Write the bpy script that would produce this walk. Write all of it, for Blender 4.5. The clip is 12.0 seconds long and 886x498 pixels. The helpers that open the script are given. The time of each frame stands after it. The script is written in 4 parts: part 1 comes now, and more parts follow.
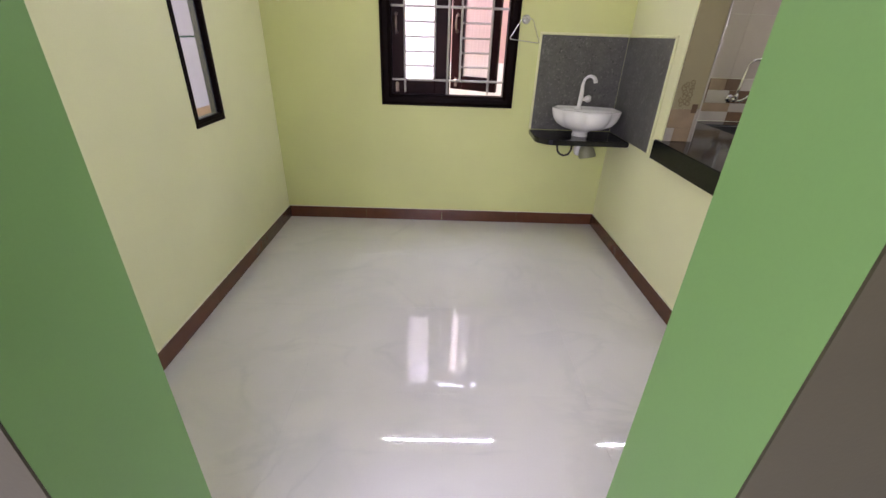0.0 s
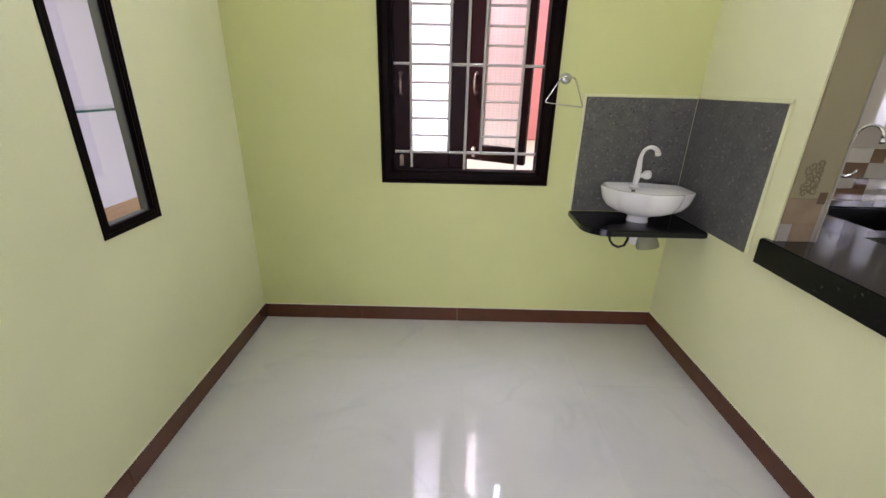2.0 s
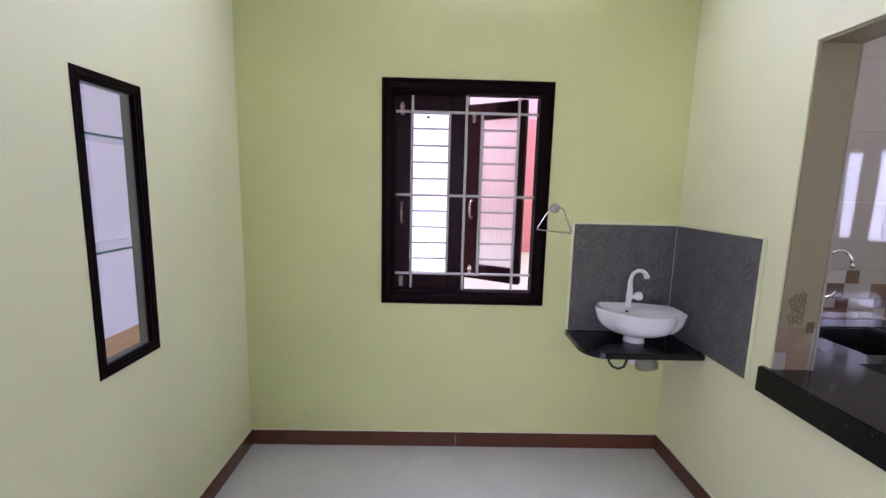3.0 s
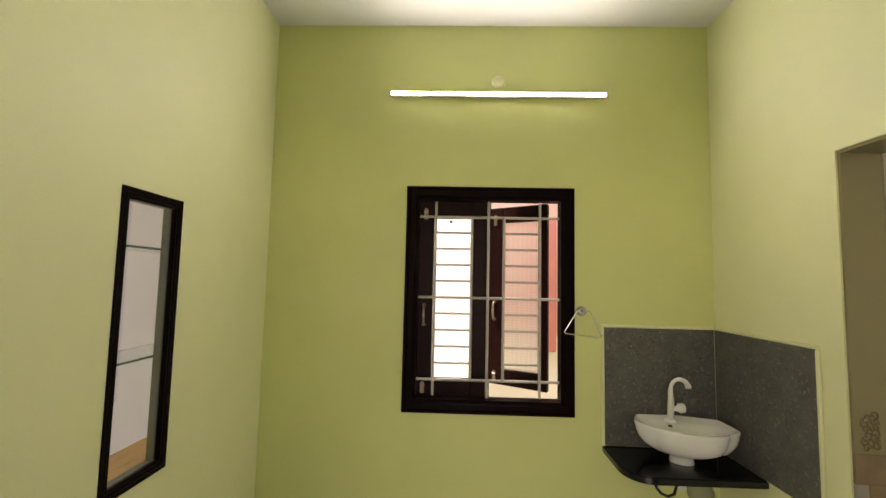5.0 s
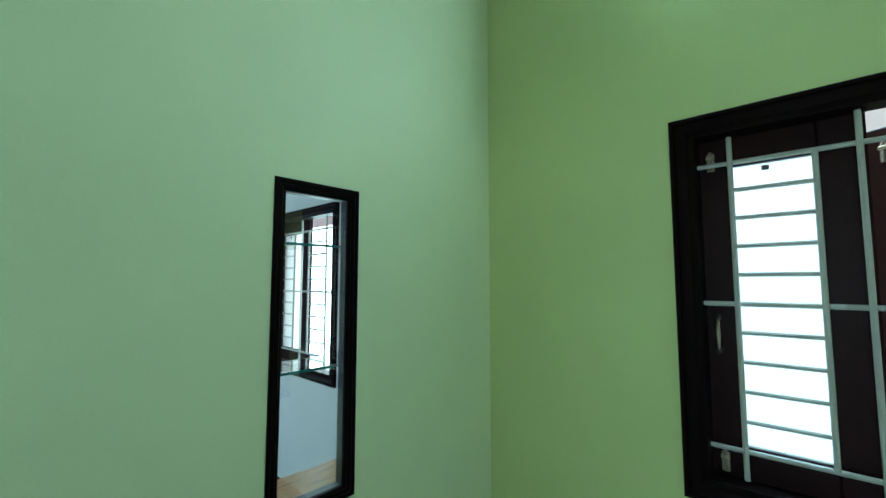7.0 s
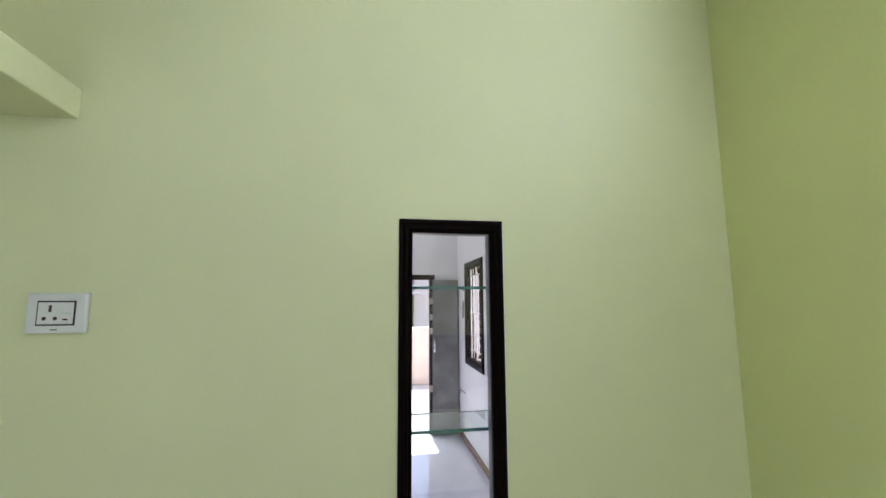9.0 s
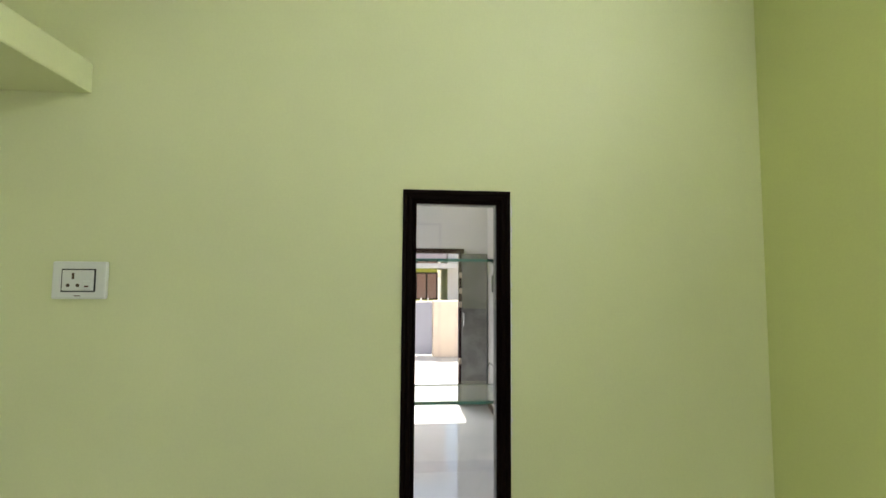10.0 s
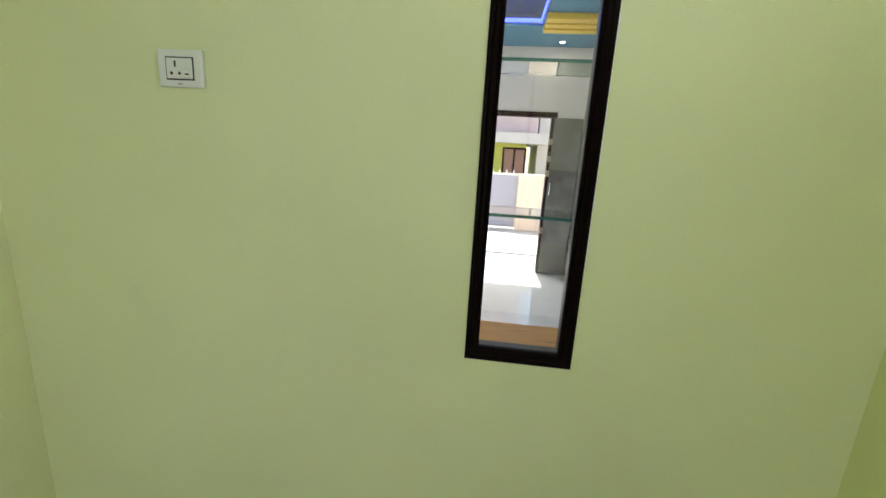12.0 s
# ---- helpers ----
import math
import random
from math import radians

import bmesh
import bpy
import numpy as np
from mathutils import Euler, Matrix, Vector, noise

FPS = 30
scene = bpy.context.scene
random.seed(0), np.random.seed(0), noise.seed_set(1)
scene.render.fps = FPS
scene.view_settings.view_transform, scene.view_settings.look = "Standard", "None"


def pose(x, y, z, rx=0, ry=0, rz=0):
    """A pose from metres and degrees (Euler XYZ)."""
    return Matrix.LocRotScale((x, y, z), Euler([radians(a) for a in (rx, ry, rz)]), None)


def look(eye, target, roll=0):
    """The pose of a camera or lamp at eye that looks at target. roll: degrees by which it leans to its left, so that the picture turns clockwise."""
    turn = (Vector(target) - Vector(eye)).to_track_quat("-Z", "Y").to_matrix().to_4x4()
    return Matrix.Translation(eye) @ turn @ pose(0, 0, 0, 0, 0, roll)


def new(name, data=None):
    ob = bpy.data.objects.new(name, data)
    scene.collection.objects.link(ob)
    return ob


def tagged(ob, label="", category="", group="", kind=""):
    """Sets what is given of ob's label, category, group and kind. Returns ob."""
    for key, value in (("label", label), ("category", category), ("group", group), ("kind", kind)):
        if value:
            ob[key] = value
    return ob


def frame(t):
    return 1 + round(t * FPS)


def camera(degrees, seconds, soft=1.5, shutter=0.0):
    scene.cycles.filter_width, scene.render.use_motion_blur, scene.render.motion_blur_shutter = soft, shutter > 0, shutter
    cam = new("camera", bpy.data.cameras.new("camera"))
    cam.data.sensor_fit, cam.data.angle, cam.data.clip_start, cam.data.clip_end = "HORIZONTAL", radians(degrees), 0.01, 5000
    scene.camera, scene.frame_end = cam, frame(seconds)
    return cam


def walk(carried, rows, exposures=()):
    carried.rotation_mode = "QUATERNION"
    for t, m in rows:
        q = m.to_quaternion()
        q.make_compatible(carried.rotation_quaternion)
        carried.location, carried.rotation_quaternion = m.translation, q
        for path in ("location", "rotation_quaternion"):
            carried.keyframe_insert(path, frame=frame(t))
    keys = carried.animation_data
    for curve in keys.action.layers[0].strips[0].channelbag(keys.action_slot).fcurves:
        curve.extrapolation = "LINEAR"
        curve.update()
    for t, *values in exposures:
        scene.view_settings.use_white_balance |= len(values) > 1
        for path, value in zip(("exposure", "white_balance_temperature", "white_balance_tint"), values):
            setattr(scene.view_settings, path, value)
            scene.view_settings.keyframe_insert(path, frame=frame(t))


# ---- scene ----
cam = camera(94.1, 12.0)
PATH = [
    (0, (-0.029, 0.266, 1.325), (0.0, 2.038, 0.397), 2.0),
    (0.5, (-0.096, 0.515, 1.319), (-0.072, 2.276, 0.37), 1.8),
    (1, (-0.105, 0.714, 1.309), (-0.088, 2.481, 0.373), 1.6),
    (1.5, (-0.088, 0.947, 1.314), (-0.08, 2.752, 0.451), 1.4),
    (2, (-0.098, 1.042, 1.372), (-0.097, 2.901, 0.636), 1.3),
    (2.5, (-0.122, 1.061, 1.447), (-0.109, 2.99, 0.918), 1.2),
    (3, (-0.145, 1.04, 1.509), (-0.107, 3.019, 1.221), 1.4),
    (3.5, (-0.15, 1.013, 1.559), (-0.091, 3.011, 1.492), 1.4),
    (5.5, (-0.176, 1.149, 1.567), (-0.392, 3.132, 1.719), 1.2),
    (6, (-0.117, 1.378, 1.543), (-0.631, 3.308, 1.663), 0.7),
    (6.5, (-0.115, 1.564, 1.534), (-1.013, 3.347, 1.644), 0.2),
    (7, (-0.075, 1.778, 1.541), (-1.433, 3.240, 1.700), 0.0),
    (7.5, (-0.060, 1.952, 1.575), (-1.704, 3.080, 1.740), -0.5),
    (9.5, (-0.118, 2.276, 1.619), (-2.096, 2.48, 1.835), 0.2),
    (10, (-0.122, 2.313, 1.614), (-2.111, 2.47, 1.742), 0.4),
    (10.5, (-0.132, 2.32, 1.567), (-2.127, 2.458, 1.593), 0.5),
    (11, (-0.135, 2.325, 1.522), (-2.128, 2.428, 1.394), 1.0),
    (11.5, (-0.142, 2.341, 1.463), (-2.12, 2.333, 1.167), 1.8),
    (12, (-0.154, 2.337, 1.425), (-2.089, 2.112, 0.97), 3.3),
]
EXPOSURES = [(0.0, 1.54, 6450, 39), (1.5, 1.57, 6400, 35), (2.5, 1.55, 6100, 36), (3.0, 1.44, 5700, 47), (3.5, 1.34, 5700, 46), (5.5, 0.97, 9200, 15), (6.0, 0.93, 7150, 11), (6.5, 0.84, 5420, -1), (7.0, 0.74, 4850, -23), (7.5, 1.06, 5650, -20), (9.5, 1.23, 6350, 27), (10.0, 1.15, 7050, 9), (10.5, 1.11, 7400, -1), (11.0, 1.10, 6600, 6), (11.5, 1.17, 6500, 11), (12.0, 1.28, 6850, 6)]
walk(cam, [(t, look(eye, target, roll)) for t, eye, target, roll in PATH], EXPOSURES)

# ---- world, sun and exposure ----
SUN_ELEVATION, SUN_AZIMUTH = radians(66), radians(268)   # clockwise from +y
world = bpy.data.worlds.new("sky")
scene.world = world
world.use_nodes = True
wn = world.node_tree.nodes
sky = wn.new("ShaderNodeTexSky")
sky.sky_type, sky.sun_disc = "NISHITA", False
sky.sun_elevation, sky.sun_rotation = SUN_ELEVATION, SUN_AZIMUTH
world.node_tree.links.new(sky.outputs[0], wn["Background"].inputs[0])
wn["Background"].inputs[1].default_value = 0.13
sun = new("sun", bpy.data.lights.new("sun", "SUN"))
sun.data.energy, sun.data.angle, sun.data.color = 4.6, radians(0.5), (1.0, 0.965, 0.92)
sun.matrix_world = look((math.sin(SUN_AZIMUTH) * 30, math.cos(SUN_AZIMUTH) * 30, 30 * math.tan(SUN_ELEVATION)), (0, 0, 0))
TUBE_STRENGTH = 88.0


def area_lamp(name, eye, target, width, height, power, colour=(0.93, 0.96, 1.0)):
    """Area lamp for skylight entering at a window's opening; also used for added fills."""
    lamp = new(name, bpy.data.lights.new(name, "AREA"))
    lamp.data.shape, lamp.data.size, lamp.data.size_y, lamp.data.energy, lamp.data.color = "RECTANGLE", width, height, power, colour
    lamp.matrix_world = look(eye, target)


area_lamp("skylight_dining", (-0.20, 3.52, 1.47), (-0.20, 0, 1.47), 0.34, 1.04, 1.0, (0.78, 0.88, 1.0))
# Unseen lamp added over the lane as sky fill for floor and low walls.
area_lamp("sky_fill_lane", (0.0, 4.45, 3.8), (0.0, 2.2, 0.6), 2.6, 1.2, 70, (0.74, 0.86, 1.0))
area_lamp("skylight_living_near", (-2.965, 3.60, 1.47), (-2.965, 0, 1.47), 0.92, 1.06, 11.0, (1.0, 0.97, 0.95))
area_lamp("skylight_living_far", (-4.49, 3.60, 1.49), (-4.49, 0, 1.49), 0.62, 1.0, 8.0, (1.0, 0.97, 0.95))
area_lamp("skylight_kitchen", (4.40, 1.325, 1.54), (0, 1.9, 1.3), 0.66, 0.9, 18, (0.84, 0.92, 1.0))
# Fill through an invented hall opening, added to lift the dining room.
area_lamp("fill_hall", (-1.25, -2.45, 1.60), (0.0, 1.5, 1.1), 4.8, 1.5, 68)
# Fill lamp hung out of sight above the porch to brighten the living room.
area_lamp("sky_fill_porch", (-6.3, 2.45, 2.75), (-3.6, 2.45, 0.6), 1.6, 0.9, 45)


# ---- materials ----
def mat(name, colour, rough=0.5, metal=0.0, vary=0.06, scale=6.0, fine=120.0, bump=0.1, depth=0.002, coat=0.0, spec=0.5, by_object=0.0):
    """Principled surface with blotches at one scale, grain and relief at a finer one."""
    m = bpy.data.materials.new(name)
    m.use_nodes = True
    n, l = m.node_tree.nodes, m.node_tree.links
    p = n["Principled BSDF"]
    p.inputs["Roughness"].default_value, p.inputs["Metallic"].default_value = rough, metal
    p.inputs["Coat Weight"].default_value, p.inputs["Specular IOR Level"].default_value = coat, spec
    p.inputs["Coat Roughness"].default_value = 0.05
    geo = n.new("ShaderNodeNewGeometry")
    big, small = n.new("ShaderNodeTexNoise"), n.new("ShaderNodeTexNoise")
    big.inputs["Scale"].default_value, big.inputs["Detail"].default_value = scale, 3
    small.inputs["Scale"].default_value, small.inputs["Detail"].default_value = fine, 4
    for t in (big, small):
        l.new(geo.outputs["Position"], t.inputs["Vector"])
    add = n.new("ShaderNodeMath"); add.operation = "MULTIPLY_ADD"
    l.new(small.outputs["Fac"], add.inputs[0]); add.inputs[1].default_value = 0.4
    l.new(big.outputs["Fac"], add.inputs[2])
    spread = n.new("ShaderNodeMapRange")
    spread.inputs["From Min"].default_value, spread.inputs["From Max"].default_value = 0.4, 1.0
    spread.inputs["To Min"].default_value, spread.inputs["To Max"].default_value = 1 - vary, 1 + vary
    l.new(add.outputs[0], spread.inputs["Value"])
    value = spread.outputs[0]
    if by_object:
        info = n.new("ShaderNodeObjectInfo")
        r = n.new("ShaderNodeMapRange")
        r.inputs["To Min"].default_value, r.inputs["To Max"].default_value = 1 - by_object, 1 + by_object
        l.new(info.outputs["Random"], r.inputs["Value"])
        mul = n.new("ShaderNodeMath"); mul.operation = "MULTIPLY"
        l.new(value, mul.inputs[0]); l.new(r.outputs[0], mul.inputs[1])
        value = mul.outputs[0]
    tint = n.new("ShaderNodeVectorMath"); tint.operation = "SCALE"
    tint.inputs[0].default_value = colour
    l.new(value, tint.inputs["Scale"])
    l.new(tint.outputs[0], p.inputs["Base Color"])
    if bump:
        b = n.new("ShaderNodeBump")
        b.inputs["Strength"].default_value, b.inputs["Distance"].default_value = bump, depth
        l.new(small.outputs["Fac"], b.inputs["Height"])
        l.new(b.outputs[0], p.inputs["Normal"])
    return m


def stained(m, colour, scale, low, high, stretch=(1, 1, 1), distort=1.0):
    """Lay veins or flecks of another colour over a material of mat()."""
    n, l = m.node_tree.nodes, m.node_tree.links
    p = n["Principled BSDF"]
    old = p.inputs["Base Color"].links[0].from_socket
    geo, mp, t = n.new("ShaderNodeNewGeometry"), n.new("ShaderNodeMapping"), n.new("ShaderNodeTexNoise")
    mp.inputs["Scale"].default_value = stretch
    t.inputs["Scale"].default_value, t.inputs["Detail"].default_value, t.inputs["Distortion"].default_value = scale, 5, distort
    ramp, mix = n.new("ShaderNodeMapRange"), n.new("ShaderNodeMix")
    mix.data_type = "RGBA"
    ramp.inputs["From Min"].default_value, ramp.inputs["From Max"].default_value = low, high
    l.new(geo.outputs["Position"], mp.inputs["Vector"]); l.new(mp.outputs[0], t.inputs["Vector"])
    l.new(t.outputs["Fac"], ramp.inputs["Value"]); l.new(ramp.outputs[0], mix.inputs["Factor"])
    l.new(old, mix.inputs["A"]); mix.inputs["B"].default_value = (*colour, 1)
    l.new(mix.outputs["Result"], p.inputs["Base Color"])
    return m


def veined(m, colour, scale, width, strength, stretch=(1, 1, 1)):
    """Thin wandering mineral veins, where a slow noise crosses its middle."""
    n, l = m.node_tree.nodes, m.node_tree.links
    p = n["Principled BSDF"]
    old = p.inputs["Base Color"].links[0].from_socket
    geo, mp, t, fade = n.new("ShaderNodeNewGeometry"), n.new("ShaderNodeMapping"), n.new("ShaderNodeTexNoise"), n.new("ShaderNodeTexNoise")
    mp.inputs["Scale"].default_value = stretch
    t.inputs["Scale"].default_value, t.inputs["Detail"].default_value, t.inputs["Distortion"].default_value = scale, 6, 1.2
    fade.inputs["Scale"].default_value = scale * 1.7
    l.new(geo.outputs["Position"], mp.inputs["Vector"]); l.new(mp.outputs[0], t.inputs["Vector"]); l.new(geo.outputs["Position"], fade.inputs["Vector"])
    off, mag, line, mul, mix = n.new("ShaderNodeMath"), n.new("ShaderNodeMath"), n.new("ShaderNodeMapRange"), n.new("ShaderNodeMath"), n.new("ShaderNodeMix")
    off.operation, off.inputs[1].default_value = "SUBTRACT", 0.5
    mag.operation, mul.operation = "ABSOLUTE", "MULTIPLY"
    line.inputs["From Min"].default_value, line.inputs["From Max"].default_value = 0.0, width
    line.inputs["To Min"].default_value, line.inputs["To Max"].default_value = strength, 0.0
    grow = n.new("ShaderNodeMapRange")
    grow.inputs["From Min"].default_value, grow.inputs["From Max"].default_value = 0.45, 0.65
    l.new(t.outputs["Fac"], off.inputs[0]); l.new(off.outputs[0], mag.inputs[0]); l.new(mag.outputs[0], line.inputs["Value"])
    l.new(fade.outputs["Fac"], grow.inputs["Value"]); l.new(line.outputs[0], mul.inputs[0]); l.new(grow.outputs[0], mul.inputs[1])
    mix.data_type = "RGBA"
    l.new(mul.outputs[0], mix.inputs["Factor"])
    l.new(old, mix.inputs["A"]); mix.inputs["B"].default_value = (*colour, 1)
    l.new(mix.outputs["Result"], p.inputs["Base Color"])
    return m


def glow(name, colour, strength):
    m = bpy.data.materials.new(name)
    m.use_nodes = True
    p = m.node_tree.nodes["Principled BSDF"]
    p.inputs["Base Color"].default_value = (*colour, 1)
    p.inputs["Emission Color"].default_value = (*colour, 1)
    p.inputs["Emission Strength"].default_value = strength
    return m


def glass(name, colour=(1, 1, 1), rough=0.0, ior=1.45, pattern=0.0):
    m = bpy.data.materials.new(name)
    m.use_nodes = True
    n, l = m.node_tree.nodes, m.node_tree.links
    p = n["Principled BSDF"]
    p.inputs["Base Color"].default_value = (*colour, 1)
    p.inputs["Transmission Weight"].default_value = 1
    p.inputs["Roughness"].default_value, p.inputs["IOR"].default_value = rough, ior
    if pattern:
        geo, t, b = n.new("ShaderNodeNewGeometry"), n.new("ShaderNodeTexVoronoi"), n.new("ShaderNodeBump")
        t.inputs["Scale"].default_value, t.inputs["Randomness"].default_value = pattern, 0.15
        b.inputs["Strength"].default_value, b.inputs["Distance"].default_value = 0.6, 0.004
        shade, tint = n.new("ShaderNodeMapRange"), n.new("ShaderNodeVectorMath")
        shade.inputs["From Max"].default_value, shade.inputs["To Min"].default_value, shade.inputs["To Max"].default_value = 0.7, 1.0, 0.80
        tint.operation, tint.inputs[0].default_value = "SCALE", colour
        l.new(t.outputs["Distance"], shade.inputs["Value"]); l.new(shade.outputs[0], tint.inputs["Scale"])
        l.new(tint.outputs[0], p.inputs["Base Color"])
        l.new(geo.outputs["Position"], t.inputs["Vector"])
        l.new(t.outputs["Distance"], b.inputs["Height"]); l.new(b.outputs[0], p.inputs["Normal"])
    return m


ACCENT = mat("deep_lime_emulsion", (0.625, 0.665, 0.292), rough=0.55, vary=0.05, scale=2.2, fine=140, bump=0.12, depth=0.001)
PAINT = mat("pale_lime_emulsion", (0.75, 0.765, 0.475), rough=0.55, vary=0.05, scale=2.2, fine=140, bump=0.12, depth=0.001)
GREEN = mat("leaf_green_emulsion", (0.155, 0.325, 0.100), rough=0.5, vary=0.04, scale=2, fine=160, bump=0.12, depth=0.001)
# Taupe darkened in its colour for the shade on the partition's hall side.
SHADED_TAUPE = mat("shaded_taupe_emulsion", (0.047, 0.043, 0.020), rough=0.55, vary=0.04, scale=2, fine=160)
GREY_WALL = mat("pale_grey_emulsion", (0.62, 0.60, 0.585), rough=0.5, vary=0.04, scale=1.5, fine=160)
CEILING = mat("white_ceiling_paint", (0.78, 0.78, 0.80), rough=0.7, vary=0.02, scale=2)
CREAM = mat("cream_edge_paint", (0.78, 0.78, 0.58), rough=0.6, vary=0.05, scale=14)
TILE = veined(stained(mat("polished_vitrified_tile", (0.62, 0.612, 0.598), rough=0.03, vary=0.035, scale=2.2, bump=0.0, coat=0.3, by_object=0.004),
               (0.55, 0.555, 0.55), 1.6, 0.50, 0.80, (1.0, 1.6, 1), 1.4), (0.47, 0.485, 0.49), 1.3, 0.035, 0.4, (1.0, 1.5, 1))
GROUT = mat("tile_grout", (0.58, 0.57, 0.57), rough=0.8, vary=0.1, scale=20)
SKIRT = mat("brown_skirting_tile", (0.105, 0.036, 0.018), rough=0.22, vary=0.12, scale=18, fine=300, bump=0.05, by_object=0.08)
WOOD = mat("dark_stained_teak", (0.0055, 0.0021, 0.0020), spec=0.06, rough=0.42, vary=0.35, scale=9, fine=90, bump=0.25, depth=0.001)
SASH = mat("maroon_painted_wood", (0.017, 0.005, 0.0055), spec=0.08, rough=0.42, vary=0.3, scale=9, fine=90, bump=0.2, depth=0.001)
BAR = mat("cream_enamelled_steel", (0.47, 0.45, 0.42), rough=0.35, vary=0.08, scale=30)
BRASS = mat("antique_brass", (0.45, 0.36, 0.29), rough=0.32, metal=1.0, vary=0.15, scale=40)
CHROME = mat("chrome", (0.75, 0.75, 0.77), rough=0.10, metal=1.0, vary=0.03, scale=30, bump=0)
SATIN = mat("dull_chrome", (0.46, 0.46, 0.45), rough=0.32, metal=1.0, vary=0.08, scale=40, bump=0)
GRANITE = stained(mat("black_granite", (0.007, 0.007, 0.009), rough=0.10, vary=0.3, scale=30, fine=400, bump=0, spec=0.4), (0.09, 0.09, 0.10), 130, 0.64, 0.72)
FASCIA = stained(mat("black_granite_edge", (0.0055, 0.0055, 0.006), rough=0.25, vary=0.3, scale=30, fine=300, bump=0.2, spec=0.2), (0.07, 0.07, 0.065), 90, 0.63, 0.75)
STONE = stained(stained(mat("grey_stone_tile", (0.098, 0.098, 0.090), rough=0.30, vary=0.28, scale=14, fine=160, bump=0.35, depth=0.002, by_object=0.03),
                (0.25, 0.245, 0.225), 70, 0.57, 0.74), (0.030, 0.030, 0.030), 75, 0.63, 0.70, (1, 1, 1), 0.3)
CERAMIC = mat("white_glazed_ceramic", (0.80, 0.80, 0.79), rough=0.08, vary=0.015, scale=8, bump=0, coat=0.5)
PLASTIC = mat("white_plastic", (0.78, 0.78, 0.77), rough=0.3, vary=0.02, scale=20, bump=0)
CUP = mat("pale_grey_green_rubber", (0.27, 0.28, 0.17), rough=0.5, vary=0.1, scale=20)
RUBBER = mat("black_rubber", (0.015, 0.015, 0.015), rough=0.5, vary=0.1)
BLACK = mat("black_plastic", (0.012, 0.012, 0.016), rough=0.35, vary=0.1, bump=0)
CONCRETE = mat("dark_grey_granite_reveal", (0.060, 0.064, 0.060), rough=0.35, vary=0.12, scale=12, bump=0.2)
ORANGE = stained(mat("orange_wood_laminate", (0.66, 0.32, 0.06), rough=0.35, vary=0.08, scale=5), (0.42, 0.18, 0.035), 6, 0.5, 0.7, (14, 1, 14))
CLEAR = glass("clear_glass", (0.97, 0.99, 0.98), 0.0, 1.55)
SHELF_GLASS = glass("green_tinted_glass", (0.86, 0.95, 0.92))
GLASS_EDGE = mat("polished_glass_edge", (0.05, 0.17, 0.15), rough=0.1, vary=0.1, bump=0)
FROSTED = glass("frosted_glass", (0.97, 0.93, 0.90), rough=0.55, ior=1.3, pattern=64)
REVEAL_TILE = mat("warm_beige_reveal_tile", (0.245, 0.21, 0.125), rough=0.12, vary=0.06, scale=4, bump=0)
BEIGE_TILE = mat("glossy_beige_wall_tile", (0.34, 0.30, 0.255), rough=0.03, vary=0.05, scale=3, bump=0, spec=0.22, by_object=0.02)
BROWN_TILE = mat("glossy_brown_wall_tile", (0.115, 0.066, 0.040), rough=0.10, vary=0.15, scale=12, bump=0, by_object=0.25)
SAND_TILE = mat("glossy_sand_wall_tile", (0.38, 0.345, 0.30), rough=0.10, vary=0.08, scale=12, bump=0, by_object=0.12)
TAN_TILE = mat("glossy_tan_wall_tile", (0.26, 0.185, 0.12), rough=0.10, vary=0.15, scale=12, bump=0, by_object=0.15)
MOTIF = mat("brown_printed_glaze", (0.12, 0.085, 0.06), rough=0.15, vary=0.2, scale=40, bump=0)
SCROLL = mat("tan_printed_glaze", (0.165, 0.13, 0.07), rough=0.15, vary=0.2, scale=40, bump=0)
PALE_PINK = mat("pale_pink_exterior_paint", (0.74, 0.58, 0.56), rough=0.8, vary=0.06, scale=2, fine=60, bump=0.3)
BROWN_PANE = mat("faded_brown_shutter_paint", (0.30, 0.17, 0.13), rough=0.5, vary=0.15, scale=12)
PETAL = mat("dark_red_printed_glaze", (0.10, 0.03, 0.02), rough=0.15, vary=0.2, scale=40, bump=0)
SINK = mat("black_quartz_sink", (0.010, 0.010, 0.011), rough=0.28, vary=0.2, scale=60)
TEAL = mat("blue_ceiling_paint", (0.035, 0.17, 0.30), rough=0.5, vary=0.04, scale=3)
YELLOW = mat("yellow_moulding_paint", (0.60, 0.40, 0.04), rough=0.45, vary=0.05, scale=8)
# Pale smudges and lifted grey stand in for reflections on the glossy leaf.
DOOR = stained(mat("dark_veneer_door", (0.15, 0.145, 0.135), rough=0.10, vary=0.3, scale=5, fine=60, bump=0.1), (0.26, 0.26, 0.25), 3, 0.5, 0.8)
ROSE = mat("rose_exterior_paint", (0.58, 0.20, 0.19), rough=0.7, vary=0.08, scale=3)
PINK_WALL = mat("salmon_exterior_paint", (0.62, 0.40, 0.36), rough=0.8, vary=0.08, scale=2, fine=60, bump=0.3)
WHITE_WALL = mat("white_exterior_paint", (0.78, 0.76, 0.73), rough=0.8, vary=0.06, scale=2, fine=60, bump=0.3)
LIME_WALL = mat("lime_exterior_paint", (0.55, 0.60, 0.12), rough=0.8, vary=0.06, scale=2, fine=60)
PEACH = mat("peach_pillar_paint", (0.74, 0.61, 0.50), rough=0.75, vary=0.05, scale=3)
LILAC = mat("grey_lilac_gate_paint", (0.36, 0.36, 0.44), rough=0.5, vary=0.05, scale=3)
PAVING = mat("pale_porch_paving", (0.66, 0.64, 0.60), rough=0.5, vary=0.06, scale=3)
